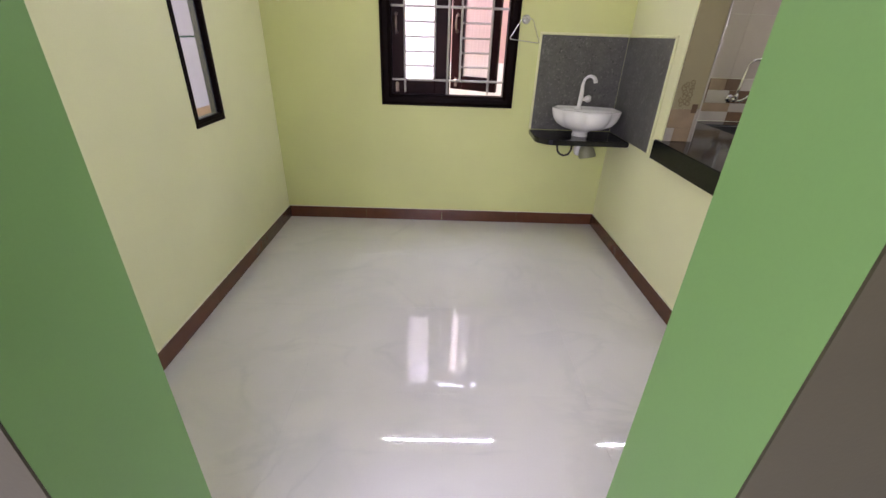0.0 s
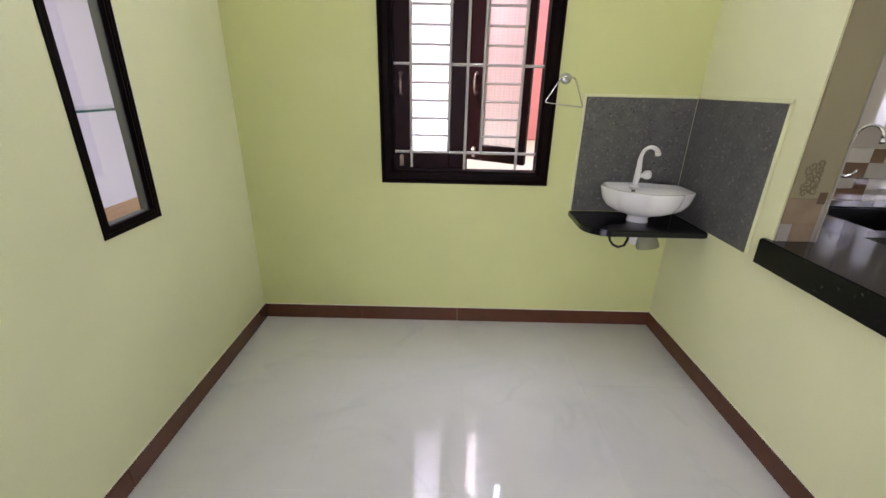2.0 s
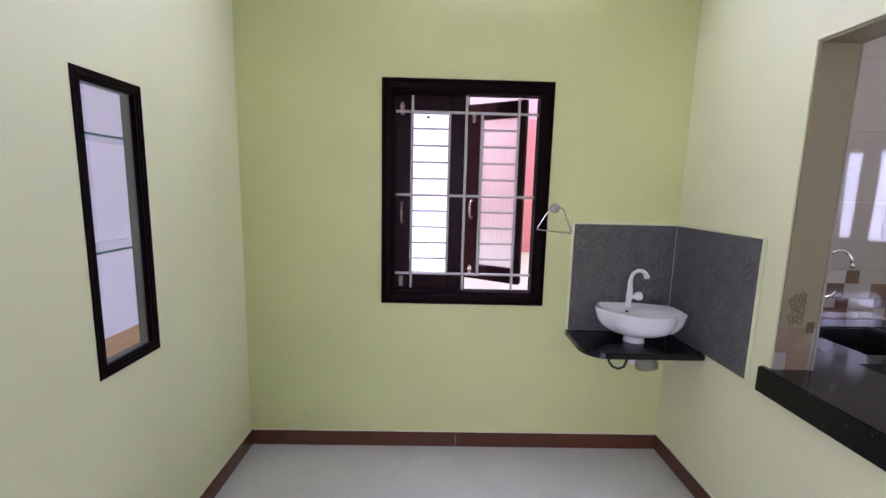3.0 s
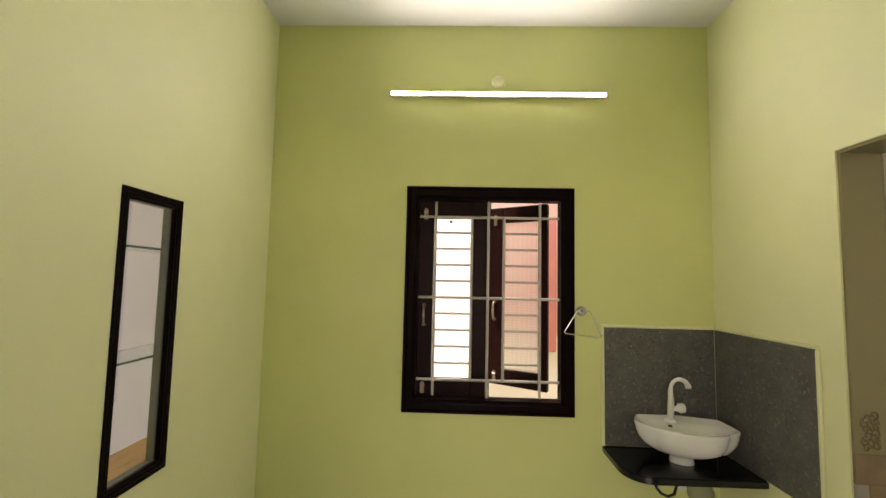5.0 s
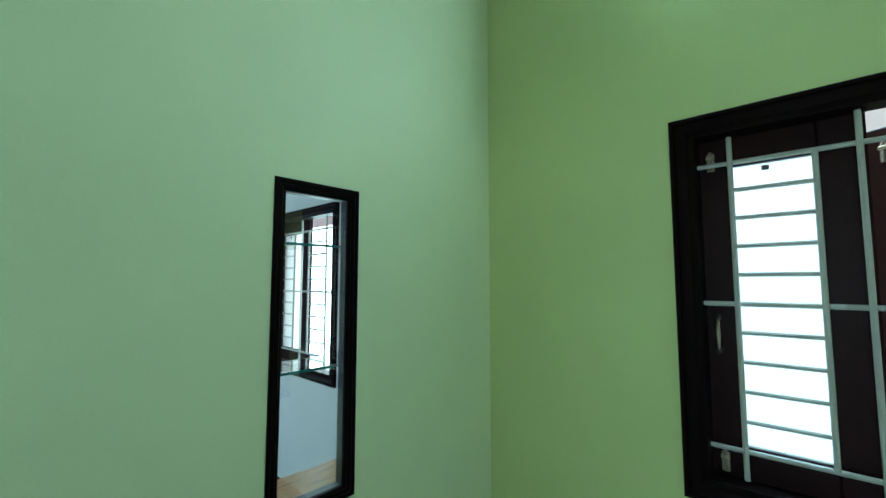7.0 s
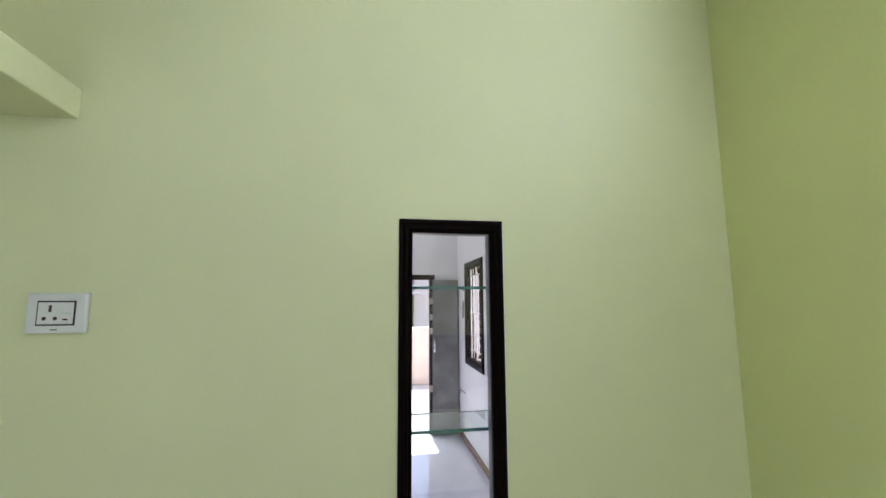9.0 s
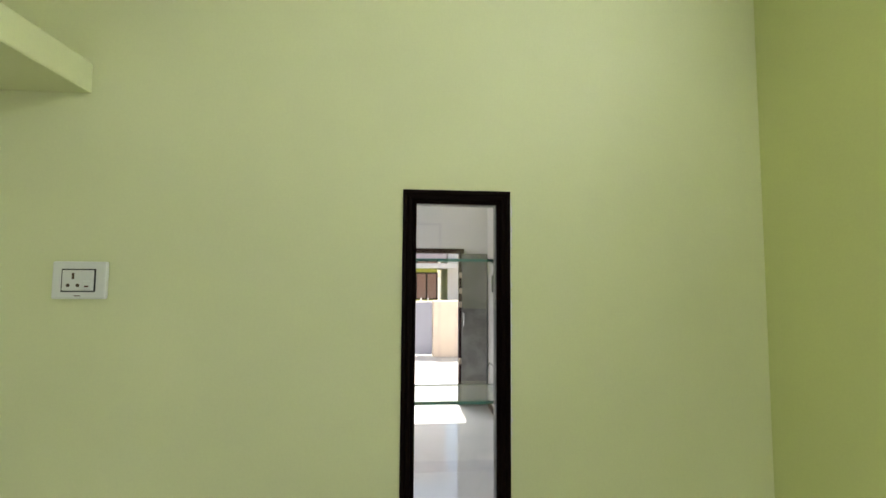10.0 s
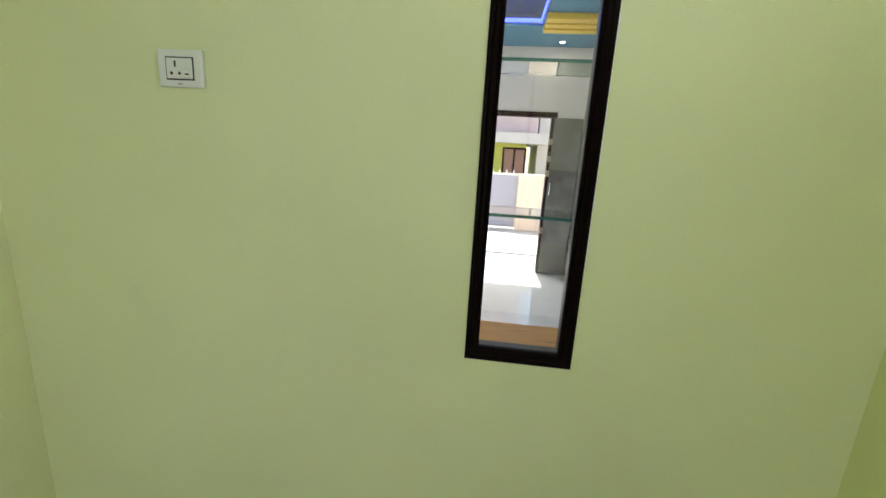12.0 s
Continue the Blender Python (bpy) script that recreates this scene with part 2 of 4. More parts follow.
EARTH = mat("dry_ground", (0.34, 0.29, 0.22), rough=0.9, vary=0.2, scale=1.2, fine=30, bump=0.4, depth=0.02)
LEAF = mat("green_leaf", (0.07, 0.12, 0.03), rough=0.5, vary=0.3, scale=30)
TUBE = glow("lit_led_diffuser", (0.86, 0.95, 1.0), TUBE_STRENGTH)
SPOT = glow("lit_downlight_lens", (1.0, 0.95, 0.88), 60.0)
BLUE_LED = glow("lit_blue_led_strip", (0.05, 0.08, 1.0), 2.6)


# ---- building helpers ----
def finish(name, bm, material, smooth=False):
    me = bpy.data.meshes.new(name)
    bm.normal_update()
    bm.to_mesh(me)
    bm.free()
    me.materials.append(material)
    if smooth:
        for p in me.polygons:
            p.use_smooth = True
    return me


def empty(name, at=(0, 0, 0)):
    ob = new(name)
    ob.empty_display_size = 0.05
    ob.location = at
    return ob


def part(name, bm, material, parent=None, label="", smooth=False):
    ob = new(name, finish(name, bm, material, smooth))
    if parent is not None:
        ob.parent = parent
        bpy.context.view_layer.update()
        ob.matrix_parent_inverse = parent.matrix_world.inverted()
    return tagged(ob, label)


def box(x0, y0, z0, x1, y1, z1, bevel=0.0, seg=1, into=None):
    bm = bmesh.new() if into is None else into
    r = bmesh.ops.create_cube(bm, size=1)
    vs = r["verts"]
    for v in vs:
        v.co = Vector(((x0 + x1) / 2 + v.co.x * (x1 - x0), (y0 + y1) / 2 + v.co.y * (y1 - y0), (z0 + z1) / 2 + v.co.z * (z1 - z0)))
    if bevel:
        bmesh.ops.bevel(bm, geom=list({e for v in vs for e in v.link_edges}), offset=bevel, segments=seg, profile=0.6, affect="EDGES")
    return bm


def tube(points, radius, sides=10, closed=False, into=None, ends=True):
    """A round bar swept along points; radius may be a list."""
    bm = bmesh.new() if into is None else into
    pts = [Vector(p) for p in points]
    n = len(pts)
    rings, up = [], None
    for i, p in enumerate(pts):
        a = pts[i - 1] if (i or closed) else p
        b = pts[(i + 1) % n] if (i < n - 1 or closed) else p
        d = (b - a).normalized()
        if up is None:
            up = d.orthogonal().normalized()
        up = (up - d * up.dot(d)).normalized()
        side = d.cross(up)
        r = radius[i] if isinstance(radius, (list, tuple)) else radius
        rings.append([bm.verts.new(p + r * (math.cos(2 * math.pi * k / sides) * up + math.sin(2 * math.pi * k / sides) * side)) for k in range(sides)])
    for i in range(n if closed else n - 1):
        a, b = rings[i], rings[(i + 1) % n]
        for k in range(sides):
            bm.faces.new((a[k], b[k], b[(k + 1) % sides], a[(k + 1) % sides]))
    if ends and not closed:
        bm.faces.new(rings[0])
        bm.faces.new(rings[-1][::-1])
    bmesh.ops.recalc_face_normals(bm, faces=bm.faces)
    return bm


def loft(rings, close_first=False, close_last=False):
    bm = bmesh.new()
    rows = [[bm.verts.new(p) for p in r] for r in rings]
    for a, b in zip(rows, rows[1:]):
        for k in range(len(a)):
            bm.faces.new((a[k], a[(k + 1) % len(a)], b[(k + 1) % len(a)], b[k]))
    if close_first:
        bm.faces.new(rows[0][::-1])
    if close_last:
        bm.faces.new(rows[-1])
    bmesh.ops.recalc_face_normals(bm, faces=bm.faces)
    return bm


def prism(outline, axis, a0, a1, bevel=0.0):
    """An outline of (u, v) pairs pushed along an axis from a0 to a1."""
    def place(u, v, a):
        return {"x": (a, u, v), "y": (u, a, v), "z": (u, v, a)}[axis]
    bm = bmesh.new()
    lo = [bm.verts.new(place(u, v, a0)) for u, v in outline]
    hi = [bm.verts.new(place(u, v, a1)) for u, v in outline]
    bm.faces.new(lo)
    top = bm.faces.new(hi[::-1])
    for k in range(len(lo)):
        bm.faces.new((lo[k], hi[k], hi[(k + 1) % len(lo)], lo[(k + 1) % len(lo)]))
    bmesh.ops.recalc_face_normals(bm, faces=bm.faces)
    if bevel:
        bmesh.ops.bevel(bm, geom=list({e for f in bm.faces if len(f.verts) == len(outline) for e in f.edges}), offset=bevel, segments=2, affect="EDGES")
    return bm


def wall(name, axis, face, back, u0, u1, z0, z1, holes, material, label):
    """A wall between two planes of one axis, with openings (u0, u1, z0, z1) right through it."""
    us = sorted({u0, u1, *[h[0] for h in holes], *[h[1] for h in holes]})
    zs = sorted({z0, z1, *[h[2] for h in holes], *[h[3] for h in holes]})
    us, zs = [u for u in us if u0 <= u <= u1], [z for z in zs if z0 <= z <= z1]

    def solid(i, j):
        if not (0 <= i < len(us) - 1 and 0 <= j < len(zs) - 1):
            return False
        u, z = (us[i] + us[i + 1]) / 2, (zs[j] + zs[j + 1]) / 2
        return not any(h[0] < u < h[1] and h[2] < z < h[3] for h in holes)
    bm = bmesh.new()
    made = {}

    def vert(u, a, z):
        key = (u, a, z)
        if key not in made:
            made[key] = bm.verts.new((a, u, z) if axis == "x" else (u, a, z))
        return made[key]
    for i in range(len(us) - 1):
        for j in range(len(zs) - 1):
            if not solid(i, j):
                continue
            a, b, c, d = us[i], us[i + 1], zs[j], zs[j + 1]
            for s in (face, back):
                bm.faces.new((vert(a, s, c), vert(b, s, c), vert(b, s, d), vert(a, s, d)))
            for di, dj, (p, q) in ((-1, 0, ((a, c), (a, d))), (1, 0, ((b, c), (b, d))), (0, -1, ((a, c), (b, c))), (0, 1, ((a, d), (b, d)))):
                if not solid(i + di, j + dj):
                    bm.faces.new((vert(p[0], face, p[1]), vert(q[0], face, q[1]), vert(q[0], back, q[1]), vert(p[0], back, p[1])))
    bmesh.ops.recalc_face_normals(bm, faces=bm.faces)
    return tagged(part(name, bm, material), label, "wall", kind="structure")


def frame_ring(axis, wallface, out, u0, u1, z0, z1, profile):
    """A mitred frame round a rectangle: profile pairs of (inset from the outer edge, distance out from the wall)."""
    rings = []
    for inset, d in profile:
        a = wallface + out * d
        c = [(u0 + inset, z0 + inset), (u1 - inset, z0 + inset), (u1 - inset, z1 - inset), (u0 + inset, z1 - inset)]
        rings.append([(a, u, z) if axis == "x" else (u, a, z) for u, z in c])
    return loft(rings)


def transform(bm, m):
    bmesh.ops.transform(bm, matrix=m, verts=bm.verts)
    return bm


# ---- the large structure ----
WEST, EAST, NORTH, TOP = -1.2, 1.2, 3.3, 3.0
WALL_OUT = 3.53
SLIT = (2.292, 2.577, 0.878, 1.839)
DIN_WIN = (-0.440, 0.466, 0.870, 2.076)
SHOWCASE = (2.02, 3.02, 0.870, 2.25)
LIV_WIN_A = (-3.50, -2.43, 0.86, 2.08)
LIV_WIN_B = (-4.88, -4.10, 0.91, 2.06)
KIT_WIN = (0.93, 1.72, 1.02, 2.06)
FRONT_DOOR = (1.95, 2.95, 0.0, 1.91)


def hole(w, by=0.012):
    return (w[0] + by, w[1] - by, w[2] + by, w[3] - by)


wall("wall_north", "y", NORTH, WALL_OUT, -1.43, 1.35, 0, TOP, [hole(DIN_WIN)], ACCENT, "pale lime green painted north wall of the dining room")
wall("wall_north_living", "y", NORTH, WALL_OUT, -5.36, -1.43, 0, TOP, [hole(LIV_WIN_A), hole(LIV_WIN_B)], GREY_WALL, "pale grey painted north wall of the living room")
wall("wall_north_kitchen", "y", NORTH, WALL_OUT, 1.35, 4.2, 0, TOP, [], CREAM, "plain north wall behind the kitchen tiles")
wall("wall_west", "x", WEST, -1.245, 0.635, NORTH, 0, TOP, [(SLIT[0] + 0.02, SLIT[1] - 0.02, SLIT[2] + 0.02, SLIT[3] - 0.02)], PAINT, "pale lime green painted wall with a narrow display opening")
wall("wall_west_core", "x", -1.2455, -1.4325, 0.635, NORTH, 0, TOP, [SHOWCASE], GREY_WALL, "plastered core of the wall round the showcase")
wall("wall_east", "x", EAST, 1.35, 0.888, NORTH, 0, TOP, [(0.888, 2.578, 0.727, 2.066), (0.888, 1.834, 0, 0.727)], PAINT, "pale lime green wall open to the kitchen above a counter")
wall("wall_south", "y", 0.888, 0.6345, WEST, 4.2, 0, TOP, [(-0.578, 0.414, 0, 2.064)], PAINT, "lime painted partition with a wide open doorway")
tagged(part("doorway_lining", frame_ring("y", 0.890, -1, -0.5775, 0.4135, -0.3, 2.0635, [(0, 0), (0.0035, 0), (0.0035, 0.2635), (0, 0.2635), (0, 0)]), GREEN), "leaf green painted reveals of the doorway", "trim", kind="structure")
wall("wall_south_hall", "y", 0.626, 0.622, -1.43, 4.2, 0, TOP, [(-0.5742, 0.4102, 0, 2.0602)], SHADED_TAUPE, "taupe hall side of the partition, shade put into the paint")
wall("wall_west_living", "x", -5.36, -5.58, -2.4, WALL_OUT, 0, TOP, [FRONT_DOOR], GREY_WALL, "pale grey wall with the front doorway")
wall("wall_divider_living", "x", -1.433, -1.443, 0.635, NORTH, 0, TOP, [SHOWCASE], GREY_WALL, "pale grey living room face of the dividing wall")
wall("wall_east_kitchen", "x", 4.2, 4.43, -2.4, WALL_OUT, 0, TOP, [hole(KIT_WIN)], CREAM, "cream painted kitchen wall with a window")
# Unseen wall; its wide opening is made up to let the hall fill in.
wall("wall_south_house", "y", -2.4, -2.63, -5.58, 4.43, 0, TOP, [(-3.70, 1.20, 0.80, 2.40)], SHADED_TAUPE, "unseen taupe rear wall of the hall, opened for an added fill lamp")
tagged(part("ceiling", box(-1.43, 0.60, TOP, 4.43, WALL_OUT, TOP + 0.15), CEILING), "flat white painted ceiling", "ceiling", kind="structure")
tagged(part("ceiling_hall", box(-5.58, -2.63, TOP + 0.002, 4.43, 0.60, TOP + 0.15), CEILING), "flat white painted hall ceiling", "ceiling", kind="structure")
tagged(part("ceiling_living", box(-5.58, 0.60, TOP + 0.002, -1.43, WALL_OUT, TOP + 0.15), CEILING), "flat white painted living room ceiling", "ceiling", kind="structure")
floor = tagged(part("floor", box(-5.58, -2.63, -0.15, 4.43, WALL_OUT, -0.010), GROUT), "polished white marble-look tiled floor", "floor", kind="structure")
tagged(part("pony_wall", box(1.3501, 1.834, 0, 1.612, 2.62, 0.727), PAINT), "low lime green wall under the kitchen counter", "wall", kind="structure")
tagged(part("sink_counter_wall", box(1.612, 2.70, 0, 4.2, 2.78, 0.727), ACCENT), "lime painted wall under the sink counter", "wall", kind="structure")
tagged(part("loft_slab", box(WEST, 0.888, 2.064, EAST, 1.510, 2.142, 0.006, 2), PAINT), "lime green painted concrete loft slab", "loft", kind="structure")

# outside
tagged(part("ground", box(-400, -400, -0.45, 400, 400, -0.30), EARTH), "dry bare ground round the house", "ground", kind="structure")


# ---- windows ----
def shutter(win, name, w, h, fm, m, handle_left, glass_mat, label):
    """A glazed wooden shutter w by h, its hinge edge at u=0 of its own pose m; built in x and z, 35 mm thick."""
    st, rail, top = fm
    bm = box(0, -0.0175, 0, st, 0.0175, h, 0.004)
    box(w - top, -0.0175, 0, w, 0.0175, h, 0.004, 1, bm)
    box(st, -0.016, 0, w - top, 0.016, rail, 0.004, 1, bm)
    box(st, -0.016, h - rail, w - top, 0.016, h, 0.004, 1, bm)
    sh = part(name, transform(bm, m), SASH, win, label)
    pane = part("pane", transform(box(st - 0.006, -0.003, rail - 0.006, w - top + 0.006, 0.003, h - rail + 0.006), m), glass_mat, sh, "frosted patterned glass pane")
    pane.visible_shadow = False
    if handle_left:
        part("sticker", transform(box(0.178, -0.0060, h - rail - 0.024, 0.197, -0.0035, h - rail - 0.009), m), BLACK, sh, "small dark square sticker")
    hx = w - top / 2 if not handle_left else st / 2
    pts = [(hx, -0.018, h * 0.36), (hx, -0.040, h * 0.37), (hx, -0.046, h * 0.41), (hx, -0.040, h * 0.45), (hx, -0.018, h * 0.46)]
    part("handle", transform(tube(pts, [0.011, 0.005, 0.008, 0.005, 0.011], 8), m), BRASS, sh, "antique brass pull handle", True)
    for z in (h * 0.045, h * 0.925):
        bm = box(hx - 0.011, -0.021, z - 0.03, hx + 0.011, -0.0175, z + 0.03, 0.002)
        tube([(hx, -0.024, z - 0.028), (hx, -0.024, z + 0.035)], 0.005, 8, into=bm)
        box(hx - 0.012, -0.030, z + 0.008, hx + 0.012, -0.018, z + 0.020, 0.002, 1, bm)
        part("tower_bolt", transform(bm, m), BRASS, sh, "small brass tower bolt")
    return sh


PROFILE = [(0.0, 0.0), (0.0, 0.014), (0.004, 0.020), (0.014, 0.021), (0.018, 0.016), (0.024, 0.020), (0.050, 0.021), (0.056, 0.014), (0.062, 0.010), (0.070, 0.006), (0.070, -0.07), (0.060, -0.07), (0.055, 0.0), (0.0, 0.0)]


def window(name, rect, label, right_angle, left_angle=0.0, gap=0.0, hinge_side=(0.100, 0.095, 0.083)):
    """A shuttered window in a wall whose inner face is y = NORTH. Angles: how far each shutter stands open, outward."""
    u0, u1, z0, z1 = rect
    win = tagged(empty(name, ((u0 + u1) / 2, NORTH, z0)), label, "window", kind="structure")
    part("window_frame", frame_ring("y", NORTH, -1, u0, u1, z0, z1, PROFILE), WOOD, win, "dark stained moulded wooden surround")
    a, b, c, d = u0 + 0.070, u1 - 0.070, z0 + 0.070, z1 - 0.070
    h = d - c
    half = (b - a) / 2 + 0.015
    m_left = Matrix.Translation((a - 0.015, NORTH + 0.090, c - 0.010)) @ Matrix.Rotation(radians(left_angle), 4, "Z")
    shutter(win, "shutter", half + 0.013, h + 0.020, (0.093, 0.103, 0.102), m_left, True, FROSTED, "maroon wooden shutter with frosted glass, closed" if not left_angle else "maroon wooden shutter with frosted glass, open")
    m_right = Matrix.Translation((b - gap, NORTH + 0.160, c + 0.010)) @ Matrix.Rotation(radians(180 - right_angle), 4, "Z") @ Matrix.Diagonal((1, -1, 1, 1))
    shutter(win, "shutter", half + 0.010 - gap, h + 0.004, hinge_side, m_right, False, FROSTED, "maroon wooden shutter with frosted glass, standing ajar")
    g = part("grille", tube([(a - 0.0, NORTH + 0.035, c + (h * 0.5)), (b, NORTH + 0.035, c + h * 0.5)], 0.0075, 8), BAR, win, "cream painted steel grille")
    rows = [c + h * k for k in (0.088, 0.915)]
    for zz in rows:
        part("bar", tube([(a, NORTH + 0.035, zz), (b, NORTH + 0.035, zz)], 0.0075, 8), BAR, g)
    w = b - a
    cols = [(a + w * 0.117, c + 0.012, d - 0.008), (a + w * 0.377, rows[0], rows[1]), (a + w * 0.495, c + 0.004, d - 0.003), (a + w * 0.606, rows[0], rows[1]), (a + w * 0.862, c + 0.008, d - 0.005)]
    for x, p, q in cols:
        part("bar", tube([(x, NORTH + 0.029, p), (x, NORTH + 0.029, q)], 0.0075, 8), BAR, g)
    for k in range(1, 10):
        if k == 5:
            continue
        zz = rows[0] + (rows[1] - rows[0]) * k / 10
        for p, q in ((0, 1), (3, 4)):
            part("bar", tube([(cols[p][0], NORTH + 0.033, zz), (cols[q][0], NORTH + 0.033, zz)], 0.0068, 6), BAR, g)
    return win


window("window_1", DIN_WIN, "dark wooden shuttered window with a cream steel grille", 32, 0.0, 0.032, (0.055, 0.095, 0.097))
window("window_2", LIV_WIN_A, "dark wooden living room window with a steel grille", 105)
window("window_3", LIV_WIN_B, "dark wooden living room window beside the front door", 62, 50)


def kitchen_window():
    u0, u1, z0, z1 = KIT_WIN
    win = tagged(empty("window_4", (4.2, (u0 + u1) / 2, z0)), "dark wooden kitchen window with open shutters and grille", "window", kind="structure")
    part("window_frame", frame_ring("x", 4.2, -1, u0, u1, z0, z1, PROFILE), WOOD, win)
    a, b, c, d = u0 + 0.07, u1 - 0.07, z0 + 0.07, z1 - 0.07
    mid = (a + b) / 2
    part("mullion", box(4.25, mid - 0.095, c, 4.30, mid + 0.06, d, 0.004), SASH, win)
    g = part("grille", tube([(4.235, a, (c + d) / 2), (4.235, b, (c + d) / 2)], 0.006, 6), BAR, win, "cream painted steel grille")
    for k in range(9):
        z = c + (d - c) * (k + 0.5) / 9
        part("bar", tube([(4.235, a, z), (4.235, b, z)], 0.005, 6), BAR, g)
    for k in (0.14, 0.86):
        part("bar", tube([(4.24, a + (b - a) * k, c), (4.24, a + (b - a) * k, d)], 0.006, 6), BAR, g)


kitchen_window()


# ---- dining room ----
def display_opening():
    y0, y1, z0, z1 = SLIT
    t = tagged(empty("display_niche", (WEST, (y0 + y1) / 2, z0)), "narrow dark-framed display niche with two glass shelves in the wall", "niche")
    prof = [(0.0, 0.0), (0.0, 0.004), (0.003, 0.006), (0.010, 0.006), (0.013, 0.003), (0.017, 0.0055), (0.024, 0.0055), (0.027, 0.001), (0.031, 0.003), (0.036, -0.002), (0.036, -0.016), (0.021, -0.016), (0.0, 0.0)]
    part("frame", frame_ring("x", WEST, 1, y0, y1, z0, z1, prof), WOOD, t, "dark stained moulded wooden frame")
    part("lining", frame_ring("x", WEST, -1, y0 + 0.021, y1 - 0.021, z0 + 0.021, z1 - 0.021, [(0.0, 0.0165), (0.0145, 0.0165), (0.0145, 0.048), (0.0, 0.048), (0.0, 0.0165)]), CONCRETE, t, "grey stone lining")
    a, b = y0 + 0.036, y1 - 0.036
    pane = part("pane", box(WEST - 0.013, a, z0 + 0.036, WEST - 0.009, b, z1 - 0.036), CLEAR, t, "clear glass front pane")
    pane.visible_shadow = False
    rnd = random.Random(3)
    widths = [0.0012 + 0.0045 * max(0.0, rnd.uniform(-0.5, 1.0)) ** 2 for k in range(61)]
    zs = [z0 + 0.25 + (z1 - z0 - 0.27) * k / 60 for k in range(61)]
    outline = [(y1 + 0.0002, z) for z in zs] + [(y1 + w, z) for w, z in reversed(list(zip(widths, zs)))]
    part("plaster_edge", prism(outline, "x", WEST + 0.0004, WEST + 0.0035), CEILING, t, "rough white plaster edge beside the frame")
    for z in (1.656, 1.272):
        sh = part("glass_shelf", box(WEST - 0.222, SHOWCASE[0] + 0.002, z - 0.004, WEST - 0.052, SHOWCASE[1] - 0.002, z + 0.004), SHELF_GLASS, t, "green tinted glass shelf")
        sh.visible_shadow = False
        part("polished_edge", box(WEST - 0.0515, SHOWCASE[0] + 0.002, z - 0.004, WEST - 0.0495, SHOWCASE[1] - 0.002, z + 0.004), GLASS_EDGE, sh, "dark green polished edge")
        part("polished_edge", box(WEST - 0.2250, SHOWCASE[0] + 0.002, z - 0.004, WEST - 0.2225, SHOWCASE[1] - 0.002, z + 0.004), GLASS_EDGE, sh, "dark green polished edge")


display_opening()


def corner_shelf():
    pts = [(0.610, NORTH), (0.604, 3.09)]
    for k in range(9):
        an = math.pi + k * math.pi / 16
        pts.append((0.727 + 0.123 * math.cos(an), 3.085 + 0.130 * math.sin(an)))
    pts += [(1.198, 2.955), (1.198, NORTH)]
    ob = part("corner_shelf", prism(pts, "z", 0.698, 0.731, 0.004), GRANITE)
    tagged(ob, "polished black granite corner shelf with a rounded end", "shelf")
    for n, b, m in (("tile_north", box(0.622, NORTH - 0.013, 0.735, EAST - 0.014, NORTH - 0.001, 1.336, 0.0012), STONE), ("tile_east", box(EAST - 0.013, 2.690, 0.735, EAST - 0.001, NORTH - 0.0145, 1.336, 0.0012), STONE)):
        tagged(part("backsplash_tile", b, m), "square grey stone-look wall tile above the basin", "tile", "basin backsplash tiles")
    e = tagged(empty("backsplash_border", (1.0, NORTH, 1.34)), "cream painted mortar edge round the grey tiles", "trim", kind="structure")
    for n, b in (("strip", box(0.606, NORTH - 0.0115, 1.337, EAST - 0.0125, NORTH - 0.0005, 1.352, 0.003)), ("strip", box(0.606, NORTH - 0.0110, 0.735, 0.621, NORTH - 0.0005, 1.3365, 0.003)),
                 ("strip", box(EAST - 0.0120, 2.672, 1.337, EAST - 0.0005, NORTH - 0.012, 1.352, 0.003)), ("strip", box(EAST - 0.0115, 2.672, 0.735, EAST - 0.0005, 2.689, 1.3365, 0.003))):
        part(n, b, PAINT, e)
    part("seam", box(EAST - 0.0140, NORTH - 0.0146, 0.735, EAST - 0.0132, NORTH - 0.0132, 1.336), CREAM, e, "thin pale seam between the tiles")


corner_shelf()


